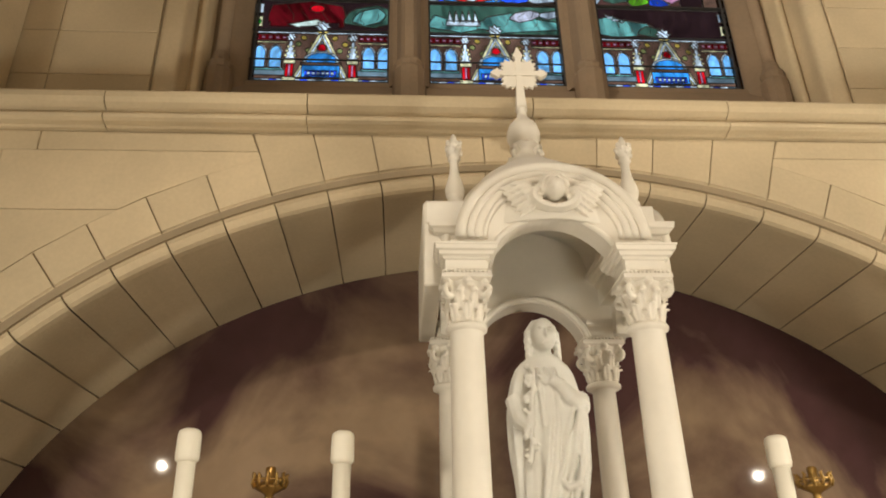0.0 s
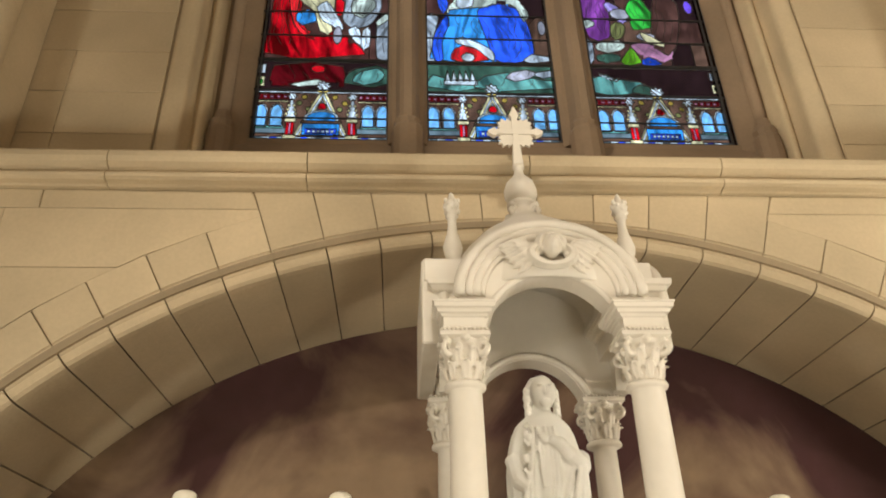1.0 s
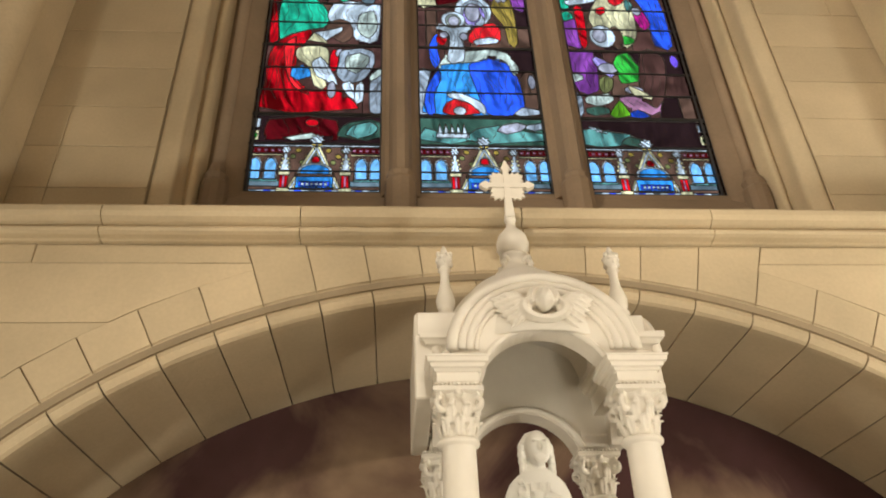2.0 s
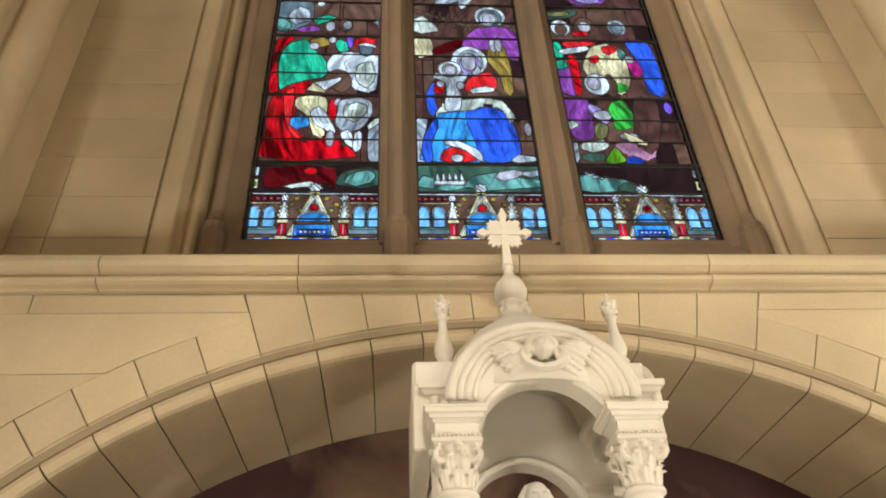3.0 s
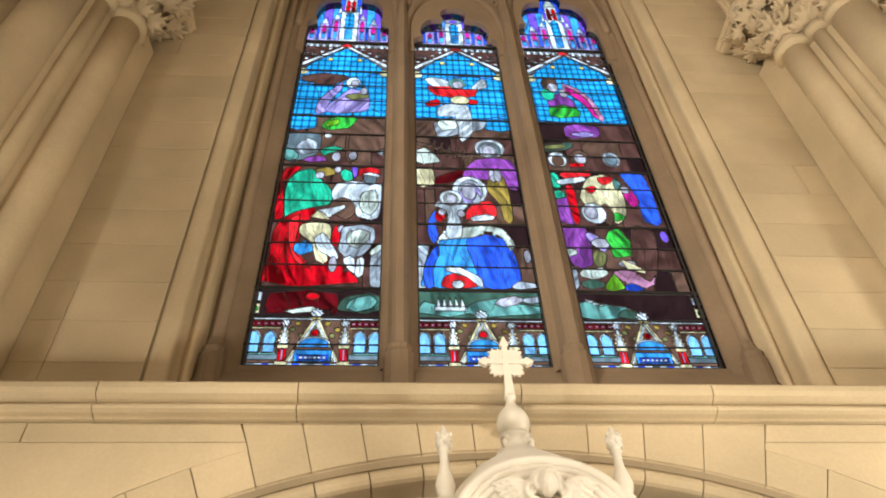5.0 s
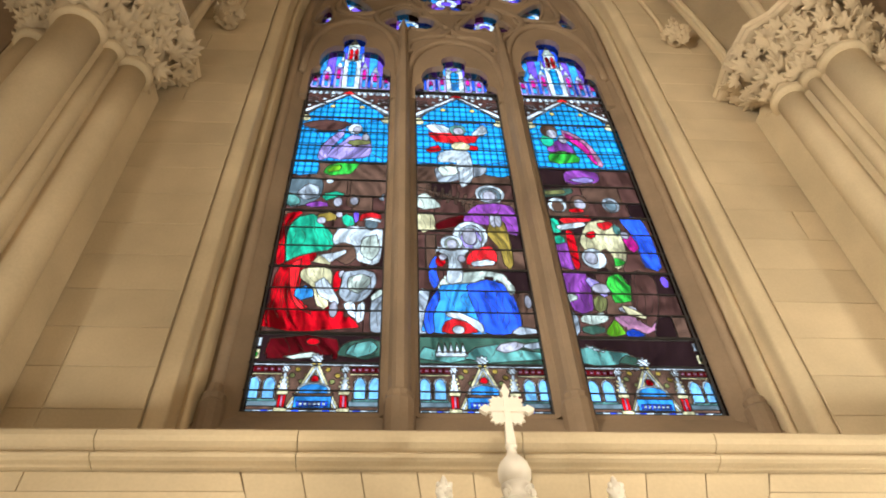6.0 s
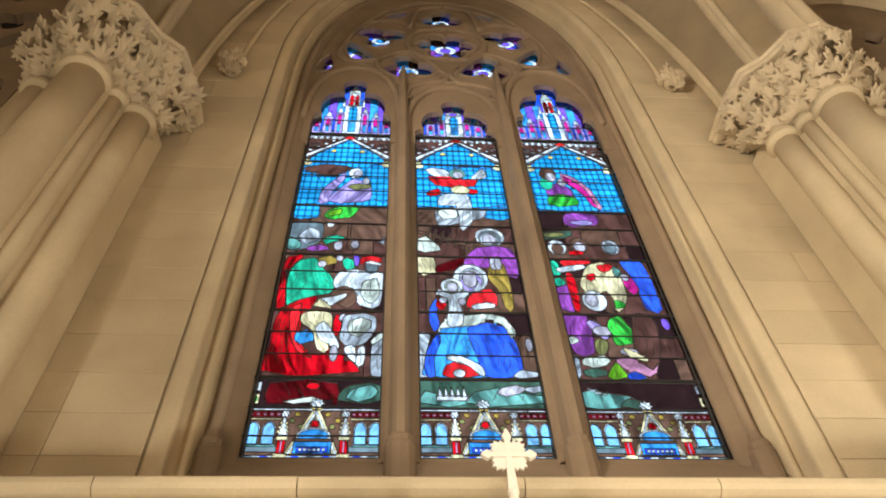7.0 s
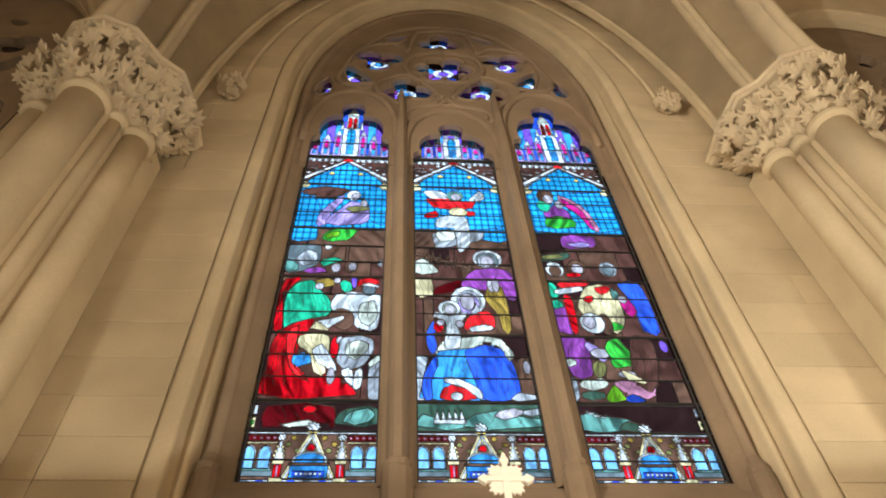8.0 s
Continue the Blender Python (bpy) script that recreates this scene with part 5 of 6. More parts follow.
    def build(self, parent):
        lead = bmesh.new()
        pieces = []
        whole = {}
        for s in self.shapes:
            whole.setdefault(s["key"], (s["tint"], []))[1].extend(b for b in s["bits"] if abs(area(b)) > 2e-6)
        for tint, bits in whole.values():
            for isle in islands(bits):
                pieces.append((sum(abs(area(b)) for b in isle), tint, isle))
        for k, s in enumerate(self.shapes):
            if not any(abs(area(b)) > 2e-6 for b in s["bits"]):
                continue
            pts = s["out"]
            later = [t for t in self.shapes[k + 1:] if not (t["box"][0] > s["box"][1] or t["box"][1] < s["box"][0] or t["box"][2] > s["box"][3] or t["box"][3] < s["box"][2])]
            wd = 0.002 if s["slim"] else (0.0032 if s["box"][3] < 5.08 or s["box"][2] > 8.0 else 0.0038)
            for p, q in zip(pts, pts[1:] + pts[:1]):
                ln = math.hypot(q[0] - p[0], q[1] - p[1])
                steps = max(1, int(ln / 0.035))
                if ln < 1e-6 or (s["bare"] and abs(q[1] - p[1]) < 1e-6):
                    continue
                nx, nz = -(q[1] - p[1]) / ln * wd, (q[0] - p[0]) / ln * wd
                for i in range(steps):
                    a = (p[0] + (q[0] - p[0]) * i / steps, p[1] + (q[1] - p[1]) * i / steps)
                    b = (p[0] + (q[0] - p[0]) * (i + 1) / steps, p[1] + (q[1] - p[1]) * (i + 1) / steps)
                    m = ((a[0] + b[0]) / 2, (a[1] + b[1]) / 2)
                    if any(all((f[0] - e[0]) * (m[1] - e[1]) - (f[1] - e[1]) * (m[0] - e[0]) > 1e-6 for e, f in zip(t["out"], t["out"][1:] + t["out"][:1])) for t in later):
                        continue
                    y0, y1 = GLASS_Y - 0.0032, GLASS_Y - 0.008
                    v = [lead.verts.new(c) for c in ((a[0] - nx, y0, a[1] - nz), (b[0] - nx, y0, b[1] - nz), (b[0], y1, b[1]), (a[0], y1, a[1]), (a[0] + nx, y0, a[1] + nz), (b[0] + nx, y0, b[1] + nz))]
                    lead.faces.new((v[0], v[1], v[2], v[3]))
                    lead.faces.new((v[3], v[2], v[5], v[4]))
        for order, line in self.lines:
            later = self.shapes[order:]
            for a, b in zip(line, line[1:]):
                m = ((a[0] + b[0]) / 2, (a[1] + b[1]) / 2)
                if any(t["box"][0] < m[0] < t["box"][1] and t["box"][2] < m[1] < t["box"][3] and all((f[0] - e[0]) * (m[1] - e[1]) - (f[1] - e[1]) * (m[0] - e[0]) > 1e-6 for e, f in zip(t["out"], t["out"][1:] + t["out"][:1])) for t in later):
                    continue
                v = [lead.verts.new(c) for c in ((a[0] - 0.0022, GLASS_Y - 0.0042, a[1]), (a[0] + 0.0022, GLASS_Y - 0.0042, a[1]), (b[0] + 0.0022, GLASS_Y - 0.0042, b[1]), (b[0] - 0.0022, GLASS_Y - 0.0042, b[1]))]
                lead.faces.new(v)
        pieces.sort(key=lambda p: -p[0])
        for _, tint, isle in pieces[:290]:
            bm = bmesh.new()
            sheet(bm, isle)
            part("glass_piece", bm, GLASS[tint], parent)
        if pieces[290:]:
            rest, tints = bmesh.new(), sorted({p[1] for p in pieces[290:]})
            for _, tint, isle in pieces[290:]:
                sheet(rest, isle, tints.index(tint))
            ob = tagged(part("small_glass", rest, GLASS[tints[0]], parent, "tiny pieces of coloured glass"), kind="stuff")
            for tint in tints[1:]:
                ob.data.materials.append(GLASS[tint])
        tagged(part("lead_came", lead, LEAD, parent, "thin dark lead strips between the glass"), kind="stuff")


BARS = (4.77, 5.00, 5.26, 5.48, 5.70, 5.93, 6.17, 6.39, 6.61, 6.82, 7.05, 7.31, 7.57, 7.82, 8.07, 8.34, 8.62, 8.92)
THICK = (5.26, 5.93, 6.61, 7.31, 8.07, 8.62)


def ground(L, rng):
    """Dark background pieces of the whole light."""
    for z0, z1 in zip((4.58, *BARS, 9.3), (*BARS, 9.3, 9.98)):
        u, mids = 0.0, rng.choice((2, 3, 3))
        cuts = [0.0] + sorted(rng.uniform(0.15, 0.85) for _ in range(mids)) + [1.0]
        for a, b in zip(cuts, cuts[1:]):
            L.rect(rng.choice(("brown", "brown", "umber", "dark")) if z0 < 7.3 else "azure" if z0 < 8.3 else "brown", a, z0, b, z1)


def predella(L):
    """The painted arcade at the foot of the light."""
    L.rect("umber", 0.02, 4.60, 0.98, 4.98)
    L.rect("white", 0.02, 4.605, 0.98, 4.630, True)
    for k in range(9):
        L.rect("blue" if k % 2 else "slate", 0.05 + 0.105 * k, 4.605, 0.10 + 0.105 * k, 4.628, True)
    L.rect("slate", 0.03, 4.655, 0.26, 4.70)
    L.rect("slate", 0.75, 4.655, 0.98, 4.70)
    for a in (0.03, 0.77):
        L.rect("aqua", a, 4.695, a + 0.21, 4.715, True)
    for u in (0.075, 0.185, 0.825, 0.930):
        L.lancet("white", u, 4.708, 4.895, 0.048)
        L.lancet("ice", u, 4.715, 4.885, 0.040)
    for a, b in ((0.02, 0.26), (0.75, 0.98)):
        L.rect("deepred", a, 4.925, b, 4.975)
        n = 5
        for k in range(n):
            u = a + (b - a) * (k + 0.5) / n
            L.oval("pink", u, 4.95, 0.014, 0.014, 45, 4)
        L.rect("cream", a, 4.905, b, 4.918, True)
    L.rect("white", 0.02, 4.982, 0.98, 4.997, True)
    for k in range(12):
        u = 0.30 + 0.036 * k
        L.oval("olive" if k % 2 else "gold", u, 4.90 + 0.05 * ((k * 7) % 3 - 1), 0.022, 0.022, 20 * k, 7)
    # gable
    L.poly("cream", 0.315, 4.64, 0.36, 4.64, 0.525, 4.985, 0.475, 4.985)
    L.poly("cream", 0.64, 4.64, 0.685, 4.64, 0.525, 4.985, 0.475, 4.985)
    L.poly("white", 0.328, 4.64, 0.345, 4.64, 0.512, 4.98, 0.495, 4.98, slim=True)
    L.poly("white", 0.655, 4.64, 0.672, 4.64, 0.505, 4.98, 0.488, 4.98, slim=True)
    L.poly("grey", 0.37, 4.64, 0.63, 4.64, 0.5, 4.935)
    L.oval("ruby", 0.5, 4.874, 0.034, 0.028)
    L.oval("white", 0.5, 4.775, 0.125, 0.070)
    L.oval("sky", 0.5, 4.775, 0.105, 0.058)
    L.rect("umber", 0.36, 4.735, 0.64, 4.757)
    L.rect("sky", 0.37, 4.645, 0.63, 4.735)
    L.rect("blue", 0.39, 4.655, 0.61, 4.695, True)
    for k in range(6):
        L.rect("white", 0.41 + 0.032 * k, 4.664, 0.43 + 0.032 * k, 4.686, True)
    # pinnacles on red pillars
    for u in (0.285, 0.715):
        L.rect("cream", u - 0.045, 4.605, u + 0.045, 4.645)
        L.rect("ruby", u - 0.028, 4.645, u + 0.028, 4.745)
        L.rect("pink", u - 0.006, 4.65, u + 0.006, 4.74, True)
        L.rect("cream", u - 0.040, 4.745, u + 0.040, 4.785)
        L.poly("white", u - 0.032, 4.785, u + 0.032, 4.785, u + 0.008, 4.925, u - 0.008, 4.925)
        for k in range(3):
            L.oval("cream", u - 0.032 + 0.007 * k, 4.81 + 0.035 * k, 0.012, 0.012, 0, 6)
            L.oval("cream", u + 0.032 - 0.007 * k, 4.81 + 0.035 * k, 0.012, 0.012, 0, 6)
        for a in range(0, 180, 60):
            L.oval("white", u, 4.955, 0.040, 0.011, a, 6)
    L.oval("yellow", 0.5, 5.005, 0.05, 0.018, 0, 8)
    for a in range(0, 180, 45):
        L.oval("white", 0.5, 5.04, 0.058, 0.016, a, 6)


def canopy_top(L, spring, rise):
    """The painted gable and towers in the head of the light."""
    L.rect("brown", 0.0, 8.08, 1.0, 8.62)
    L.poly("azure", 0.06, 8.09, 0.94, 8.09, 0.80, 8.28, 0.66, 8.44, 0.5, 8.52, 0.34, 8.44, 0.20, 8.28)
    for sg in (-1, 1):
        def u(a):
            return 0.5 + sg * a
        L.poly("white", u(0.0), 8.585, u(0.0), 8.54, u(0.48), 8.14, u(0.49), 8.20)
        L.poly("grey", u(0.0), 8.535, u(0.0), 8.515, u(0.44), 8.14, u(0.47), 8.14, slim=True)
        for k in range(5):
            L.oval("white", u(0.10 + 0.08 * k), 8.545 - 0.065 * k + 0.02, 0.026, 0.022, 30 * k, 6)
        L.rect("grey", min(u(0.06), u(0.49)), 8.555, max(u(0.06), u(0.49)), 8.60)
        for k in range(6):
            L.lancet("white", u(0.11 + 0.07 * k), 8.53, 8.60, 0.022)
        for k in range(3):
            L.rect("white", min(u(0.33), u(0.48)), 8.34 + 0.05 * k, max(u(0.33), u(0.48)), 8.36 + 0.05 * k, True)
        L.oval("yellow", u(0.16), 8.30, 0.03, 0.03, 0, 8)
        L.oval("cream", u(0.435), 8.055, 0.06, 0.045)
        L.rect("cream", min(u(0.40), u(0.475)), 8.09, max(u(0.40), u(0.475)), 8.13)
    L.poly("red", 0.41, 8.545, 0.59, 8.545, 0.5, 8.61)
    # towers
    top = spring + rise
    L.rect("blue", 0.0, 8.63, 1.0, top + 0.05)
    for k in range(10):
        L.rect("sky" if k % 2 else "violet", 0.1 * k, 8.95, 0.1 * k + 0.1, min(top, 9.45))
    L.rect("slate", 0.0, 8.64, 1.0, 8.70)
    tall = top > 9.6
    for u, w, z in ((0.09, 0.05, 8.95), (0.22, 0.05, 9.02), (0.35, 0.045, 9.12), (0.5, 0.10, 9.30), (0.65, 0.045, 9.12), (0.78, 0.05, 9.02), (0.91, 0.05, 8.95)):
        z = z if tall else 8.62 + (z - 8.62) * 0.75
        L.rect("lilac" if w < 0.08 else "white", u - w, 8.66, u + w, z)
        L.rect("sky", u - w * 0.45, 8.70, u + w * 0.45, 8.70 + (z - 8.70) * 0.35, True)
        L.lancet("magenta" if w < 0.08 else "azure", u, 8.72 + (z - 8.70) * 0.35, z - 0.03, w * 0.5)
        L.poly("white", u - w * 0.8, z, u + w * 0.8, z, u, z + 0.13)
    if tall:
        L.rect("white", 0.43, 9.28, 0.57, 9.60)
        for sg in (-1, 1):
            L.lancet("ruby", 0.5 + sg * 0.032, 9.30, 9.56, 0.024)
            L.poly("white", 0.5 + sg * 0.10, 9.25, 0.5 + sg * 0.14, 9.25, 0.5 + sg * 0.12, 9.48)
        L.rect("red", 0.45, 9.40, 0.55, 9.425, True)
        L.poly("pale", 0.42, 9.60, 0.58, 9.60, 0.5, 9.80)
    else:
        L.oval("white", 0.5, 9.16, 0.09, 0.06)
        L.oval("violet", 0.5, 9.16, 0.05, 0.035)


def left_scene(L):
    L.rect("dark", 0.0, 5.01, 1.0, 5.25)
    L.form("deepred", 3, 0.135, 5.043, 0.135, 5.222, 0.303, 5.247, 0.476, 5.249, 0.632, 5.216, 0.648, 5.059, 0.512, 5.080)
    L.form("pale", 0, 0.218, 5.042, 0.325, 5.074, 0.453, 5.101, 0.515, 5.045)
    L.form("moss", 0, 0.654, 5.059, 0.666, 5.148, 0.730, 5.199, 0.950, 5.229, 0.958, 5.049)
    L.form("aqua", 2, 0.701, 5.071, 0.751, 5.172, 0.883, 5.208, 0.943, 5.140, 0.851, 5.061)
    L.oval("ruby", 0.453, 5.191, 0.050, 0.032)
    L.rect("white", 0.015, 5.145, 0.075, 5.225)
    L.rect("cream", 0.015, 5.035, 0.075, 5.12)
    L.oval("green", 0.045, 5.075, 0.018, 0.022)
    L.form("azure", 0, -0.001, 7.850, 0.096, 7.892, 0.242, 7.772, 0.280, 7.555, 0.246, 7.354, 0.045, 7.346)
    L.form("azure", 0, 0.021, 7.329, 0.266, 7.339, 0.282, 7.134, 0.031, 7.124)
    L.form("azure", 0, 0.740, 8.025, 0.943, 8.012, 0.963, 7.408, 0.803, 7.472, 0.734, 7.575, 0.796, 7.673, 0.728, 7.794)
    L.form("brown", 0, 0.030, 7.944, 0.298, 8.041, 0.563, 7.993, 0.449, 7.872, 0.317, 7.829)
    L.form("lilac", 3, 0.439, 7.826, 0.505, 7.911, 0.496, 7.774, 0.393, 7.569, 0.359, 7.375, 0.263, 7.371, 0.286, 7.598)
    L.form("lilac", 4, 0.504, 7.673, 0.589, 7.788, 0.725, 7.749, 0.783, 7.655, 0.762, 7.416, 0.359, 7.375, 0.401, 7.539)
    L.form("olive", 0, 0.543, 7.675, 0.674, 7.711, 0.798, 7.673, 0.732, 7.618, 0.574, 7.602)
    L.oval("white", 0.610, 7.889, 0.076, 0.092)
    L.oval("flesh", 0.630, 7.871, 0.046, 0.065)
    L.oval("flesh", 0.725, 7.749, 0.038, 0.063)
    L.form("green", 3, 0.341, 7.159, 0.393, 7.279, 0.541, 7.334, 0.688, 7.344, 0.649, 7.222, 0.568, 7.121, 0.484, 7.149, 0.420, 7.116)
    L.form("lime", 1, 0.364, 7.176, 0.419, 7.264, 0.518, 7.284, 0.476, 7.180)
    L.oval("white", 0.419, 7.036, 0.035, 0.034)
    L.form("slate", 0, 0.045, 7.056, 0.337, 7.067, 0.350, 6.817, 0.232, 6.700, 0.038, 6.666, 0.026, 6.878)
    L.form("grey", 2, 0.130, 6.863, 0.223, 6.995, 0.325, 6.943, 0.316, 6.798, 0.189, 6.769)
    L.form("aqua", 0, 0.047, 6.684, 0.047, 6.860, 0.164, 6.775, 0.163, 6.688)
    L.form("purple", 1, 0.213, 6.665, 0.275, 6.743, 0.392, 6.747, 0.441, 6.672)
    L.oval("umber", 0.487, 6.750, 0.070, 0.096)
    L.oval("flesh", 0.516, 6.744, 0.042, 0.064)
    L.oval("umber", 0.653, 6.763, 0.061, 0.085)
    L.oval("flesh", 0.667, 6.763, 0.040, 0.057)
    L.form("teal", 0, 0.362, 6.817, 0.416, 6.884, 0.536, 6.888, 0.580, 6.842, 0.483, 6.807, 0.403, 6.755)
    L.form("grey", 0, 0.891, 6.799, 0.941, 6.880, 0.939, 6.772)
    L.form("ruby", 2, 0.050, 6.499, 0.094, 6.600, 0.231, 6.604, 0.152, 6.508, 0.104, 6.403, 0.050, 6.337)
    L.form("ruby", 1, 0.039, 6.385, 0.066, 6.466, 0.120, 6.095, 0.124, 5.973, 0.057, 5.971)
    L.form("teal", 4, 0.124, 6.095, 0.108, 6.276, 0.126, 6.435, 0.208, 6.553, 0.340, 6.574, 0.377, 6.475, 0.486, 6.349, 0.523, 6.225, 0.494, 6.133, 0.344, 6.100, 0.213, 6.024, 0.149, 5.979)
    L.form("gold", 0, 0.355, 6.594, 0.504, 6.599, 0.513, 6.486, 0.366, 6.481)
    L.oval("flesh", 0.389, 6.495, 0.041, 0.046)
    L.oval("flesh", 0.543, 6.573, 0.032, 0.040)
    L.form("teal", 1, 0.575, 6.581, 0.660, 6.566, 0.687, 6.451, 0.632, 6.417, 0.578, 6.481)
    L.form("violet", 0, 0.666, 6.617, 0.723, 6.612, 0.715, 6.485, 0.688, 6.484)
    L.form("white", 7, 0.507, 6.287, 0.561, 6.409, 0.673, 6.435, 0.764, 6.421, 0.930, 6.425, 0.944, 6.236, 0.916, 5.990, 0.765, 5.987, 0.693, 6.108, 0.537, 6.189)
    L.form("pale", 3, 0.772, 6.278, 0.883, 6.328, 0.922, 6.144, 0.849, 6.023, 0.759, 6.110)
    L.oval("slate", 0.838, 6.469, 0.060, 0.086)
    L.form("red", 0, 0.723, 6.551, 0.779, 6.621, 0.911, 6.608, 0.922, 6.524, 0.828, 6.548, 0.742, 6.505)
    L.form("white", 0, 0.737, 6.505, 0.828, 6.548, 0.922, 6.517, 0.914, 6.484, 0.830, 6.508)
    L.form("umber", 0, 0.498, 6.127, 0.574, 6.226, 0.687, 6.199, 0.728, 6.050, 0.648, 5.967, 0.556, 6.031)
    L.form("white", 2, 0.412, 6.078, 0.551, 6.111, 0.629, 6.143, 0.640, 6.107, 0.551, 6.028, 0.469, 5.974)
    L.form("cream", 2, 0.340, 5.983, 0.412, 6.072, 0.483, 6.015, 0.520, 5.964)
    L.form("ruby", 9, 0.107, 5.944, 0.163, 6.002, 0.302, 6.093, 0.410, 6.096, 0.358, 5.983, 0.303, 5.869, 0.288, 5.679, 0.321, 5.576, 0.412, 5.477, 0.539, 5.516, 0.653, 5.460, 0.740, 5.407, 0.766, 5.297, 0.063, 5.288, 0.065, 5.546, 0.068, 5.809)
    L.form("red", 2, 0.182, 5.937, 0.267, 6.025, 0.269, 5.868, 0.260, 5.653, 0.314, 5.550, 0.423, 5.462, 0.385, 5.451, 0.276, 5.537, 0.213, 5.704)
    L.form("cream", 3, 0.283, 5.808, 0.299, 5.925, 0.489, 5.943, 0.544, 5.846, 0.531, 5.605, 0.533, 5.508, 0.447, 5.522, 0.385, 5.721)
    L.form("white", 3, 0.409, 5.756, 0.475, 5.823, 0.539, 5.737, 0.618, 5.581, 0.598, 5.525, 0.543, 5.580, 0.457, 5.630)
    L.oval("flesh", 0.578, 5.499, 0.035, 0.081)
    L.form("sky", 2, 0.260, 5.705, 0.374, 5.734, 0.409, 5.616, 0.275, 5.586)
    L.oval("ruby", 0.583, 5.787, 0.035, 0.116)
    L.oval("flesh", 0.628, 5.862, 0.038, 0.045)
    L.form("grey", 5, 0.641, 5.899, 0.865, 5.914, 0.906, 5.771, 0.826, 5.605, 0.711, 5.557, 0.611, 5.633, 0.622, 5.766)
    L.form("pale", 4, 0.687, 5.849, 0.835, 5.866, 0.860, 5.770, 0.761, 5.661, 0.676, 5.713)
    L.form("white", 1, 0.656, 5.556, 0.735, 5.583, 0.760, 5.403, 0.682, 5.476)
    L.form("white", 1, 0.768, 5.558, 0.823, 5.569, 0.820, 5.394, 0.758, 5.378)
    L.form("grey", 1, 0.876, 5.624, 0.959, 5.713, 0.970, 5.300, 0.876, 5.299)
    L.form("pale", 0, 0.866, 5.637, 0.966, 5.732, 0.968, 5.665, 0.878, 5.585)


def middle_scene(L):
    L.rect("moss", 0.0, 5.01, 1.0, 5.25)
    L.form("aqua", 2, 0.045, 5.035, 0.077, 5.161, 0.173, 5.127, 0.411, 5.084, 0.378, 5.023)
    L.form("aqua", 2, 0.379, 5.031, 0.466, 5.165, 0.625, 5.190, 0.777, 5.140, 0.952, 5.123, 0.930, 5.045)
    L.form("flesh", 2, 0.603, 5.129, 0.667, 5.202, 0.768, 5.220, 0.847, 5.192, 0.735, 5.117)
    L.form("grey", 0, 0.824, 5.192, 0.946, 5.217, 0.957, 5.158, 0.857, 5.146)
    L.rect("dark", 0.16, 5.09, 0.40, 5.12)
    for k in range(5):
        L.poly("white", 0.17 + 0.045 * k, 5.10, 0.21 + 0.045 * k, 5.10, 0.185 + 0.045 * k, 5.20)
    L.rect("white", 0.16, 5.075, 0.40, 5.115)
    # stable beams
    L.poly("umber", 0.02, 7.00, 0.02, 6.96, 0.58, 6.74, 0.60, 6.78)
    for k in range(7):
        L.poly("umber", 0.10 + 0.07 * k, 6.84 - 0.02 * k, 0.125 + 0.07 * k, 6.84 - 0.02 * k, 0.16 + 0.07 * k, 7.02 - 0.025 * k, 0.14 + 0.07 * k, 7.02 - 0.025 * k)
    for k in range(5):
        L.rect("umber" if k % 2 else "brown", 0.02 + 0.09 * k, 5.95, 0.105 + 0.09 * k, 6.35)
    L.form("pale", 2, 0.040, 6.851, 0.119, 6.906, 0.237, 6.773, 0.248, 6.691, 0.037, 6.685)
    L.form("cream", 2, 0.036, 6.614, 0.179, 6.626, 0.200, 6.409, 0.034, 6.385)
    L.form("deepred", 0, 0.211, 6.503, 0.453, 6.620, 0.446, 6.483, 0.219, 6.409)
    # standing figure in purple and gold
    L.form("purple", 5, 0.477, 6.614, 0.597, 6.760, 0.770, 6.791, 0.924, 6.741, 0.949, 6.497, 0.916, 6.356, 0.680, 6.483, 0.469, 6.510)
    L.form("gold", 4, 0.660, 6.356, 0.680, 6.489, 0.738, 6.594, 0.826, 6.528, 0.855, 6.232, 0.847, 5.987, 0.776, 5.985, 0.754, 6.182)
    L.oval("flesh", 0.726, 6.552, 0.034, 0.091)
    L.oval("flesh", 0.770, 6.553, 0.033, 0.091)
    L.oval("white", 0.729, 6.912, 0.142, 0.134)
    L.oval("slate", 0.726, 6.897, 0.110, 0.110)
    L.oval("grey", 0.715, 6.881, 0.082, 0.095)
    L.oval("flesh", 0.720, 6.881, 0.060, 0.076)
    # seated figure in red and blue
    L.form("grey", 1, 0.042, 5.700, 0.134, 5.702, 0.101, 5.529, 0.095, 5.284, 0.036, 5.283)
    L.form("umber", 1, 0.815, 5.593, 0.859, 5.688, 0.941, 5.703, 0.953, 5.363, 0.844, 5.337)
    L.oval("flesh", 0.919, 5.608, 0.030, 0.070)
    L.form("blue", 2, 0.129, 5.971, 0.186, 6.092, 0.224, 6.056, 0.191, 5.943, 0.212, 5.800, 0.169, 5.727, 0.130, 5.821)
    L.oval("ruby", 0.232, 6.033, 0.044, 0.066)
    L.form("sky", 7, 0.078, 5.396, 0.105, 5.555, 0.205, 5.739, 0.282, 5.802, 0.432, 5.791, 0.608, 5.836, 0.757, 5.783, 0.815, 5.646, 0.847, 5.412, 0.815, 5.322, 0.735, 5.282, 0.099, 5.274)
    L.form("blue", 6, 0.434, 5.771, 0.608, 5.836, 0.757, 5.783, 0.819, 5.620, 0.843, 5.382, 0.759, 5.282, 0.559, 5.280, 0.492, 5.478)
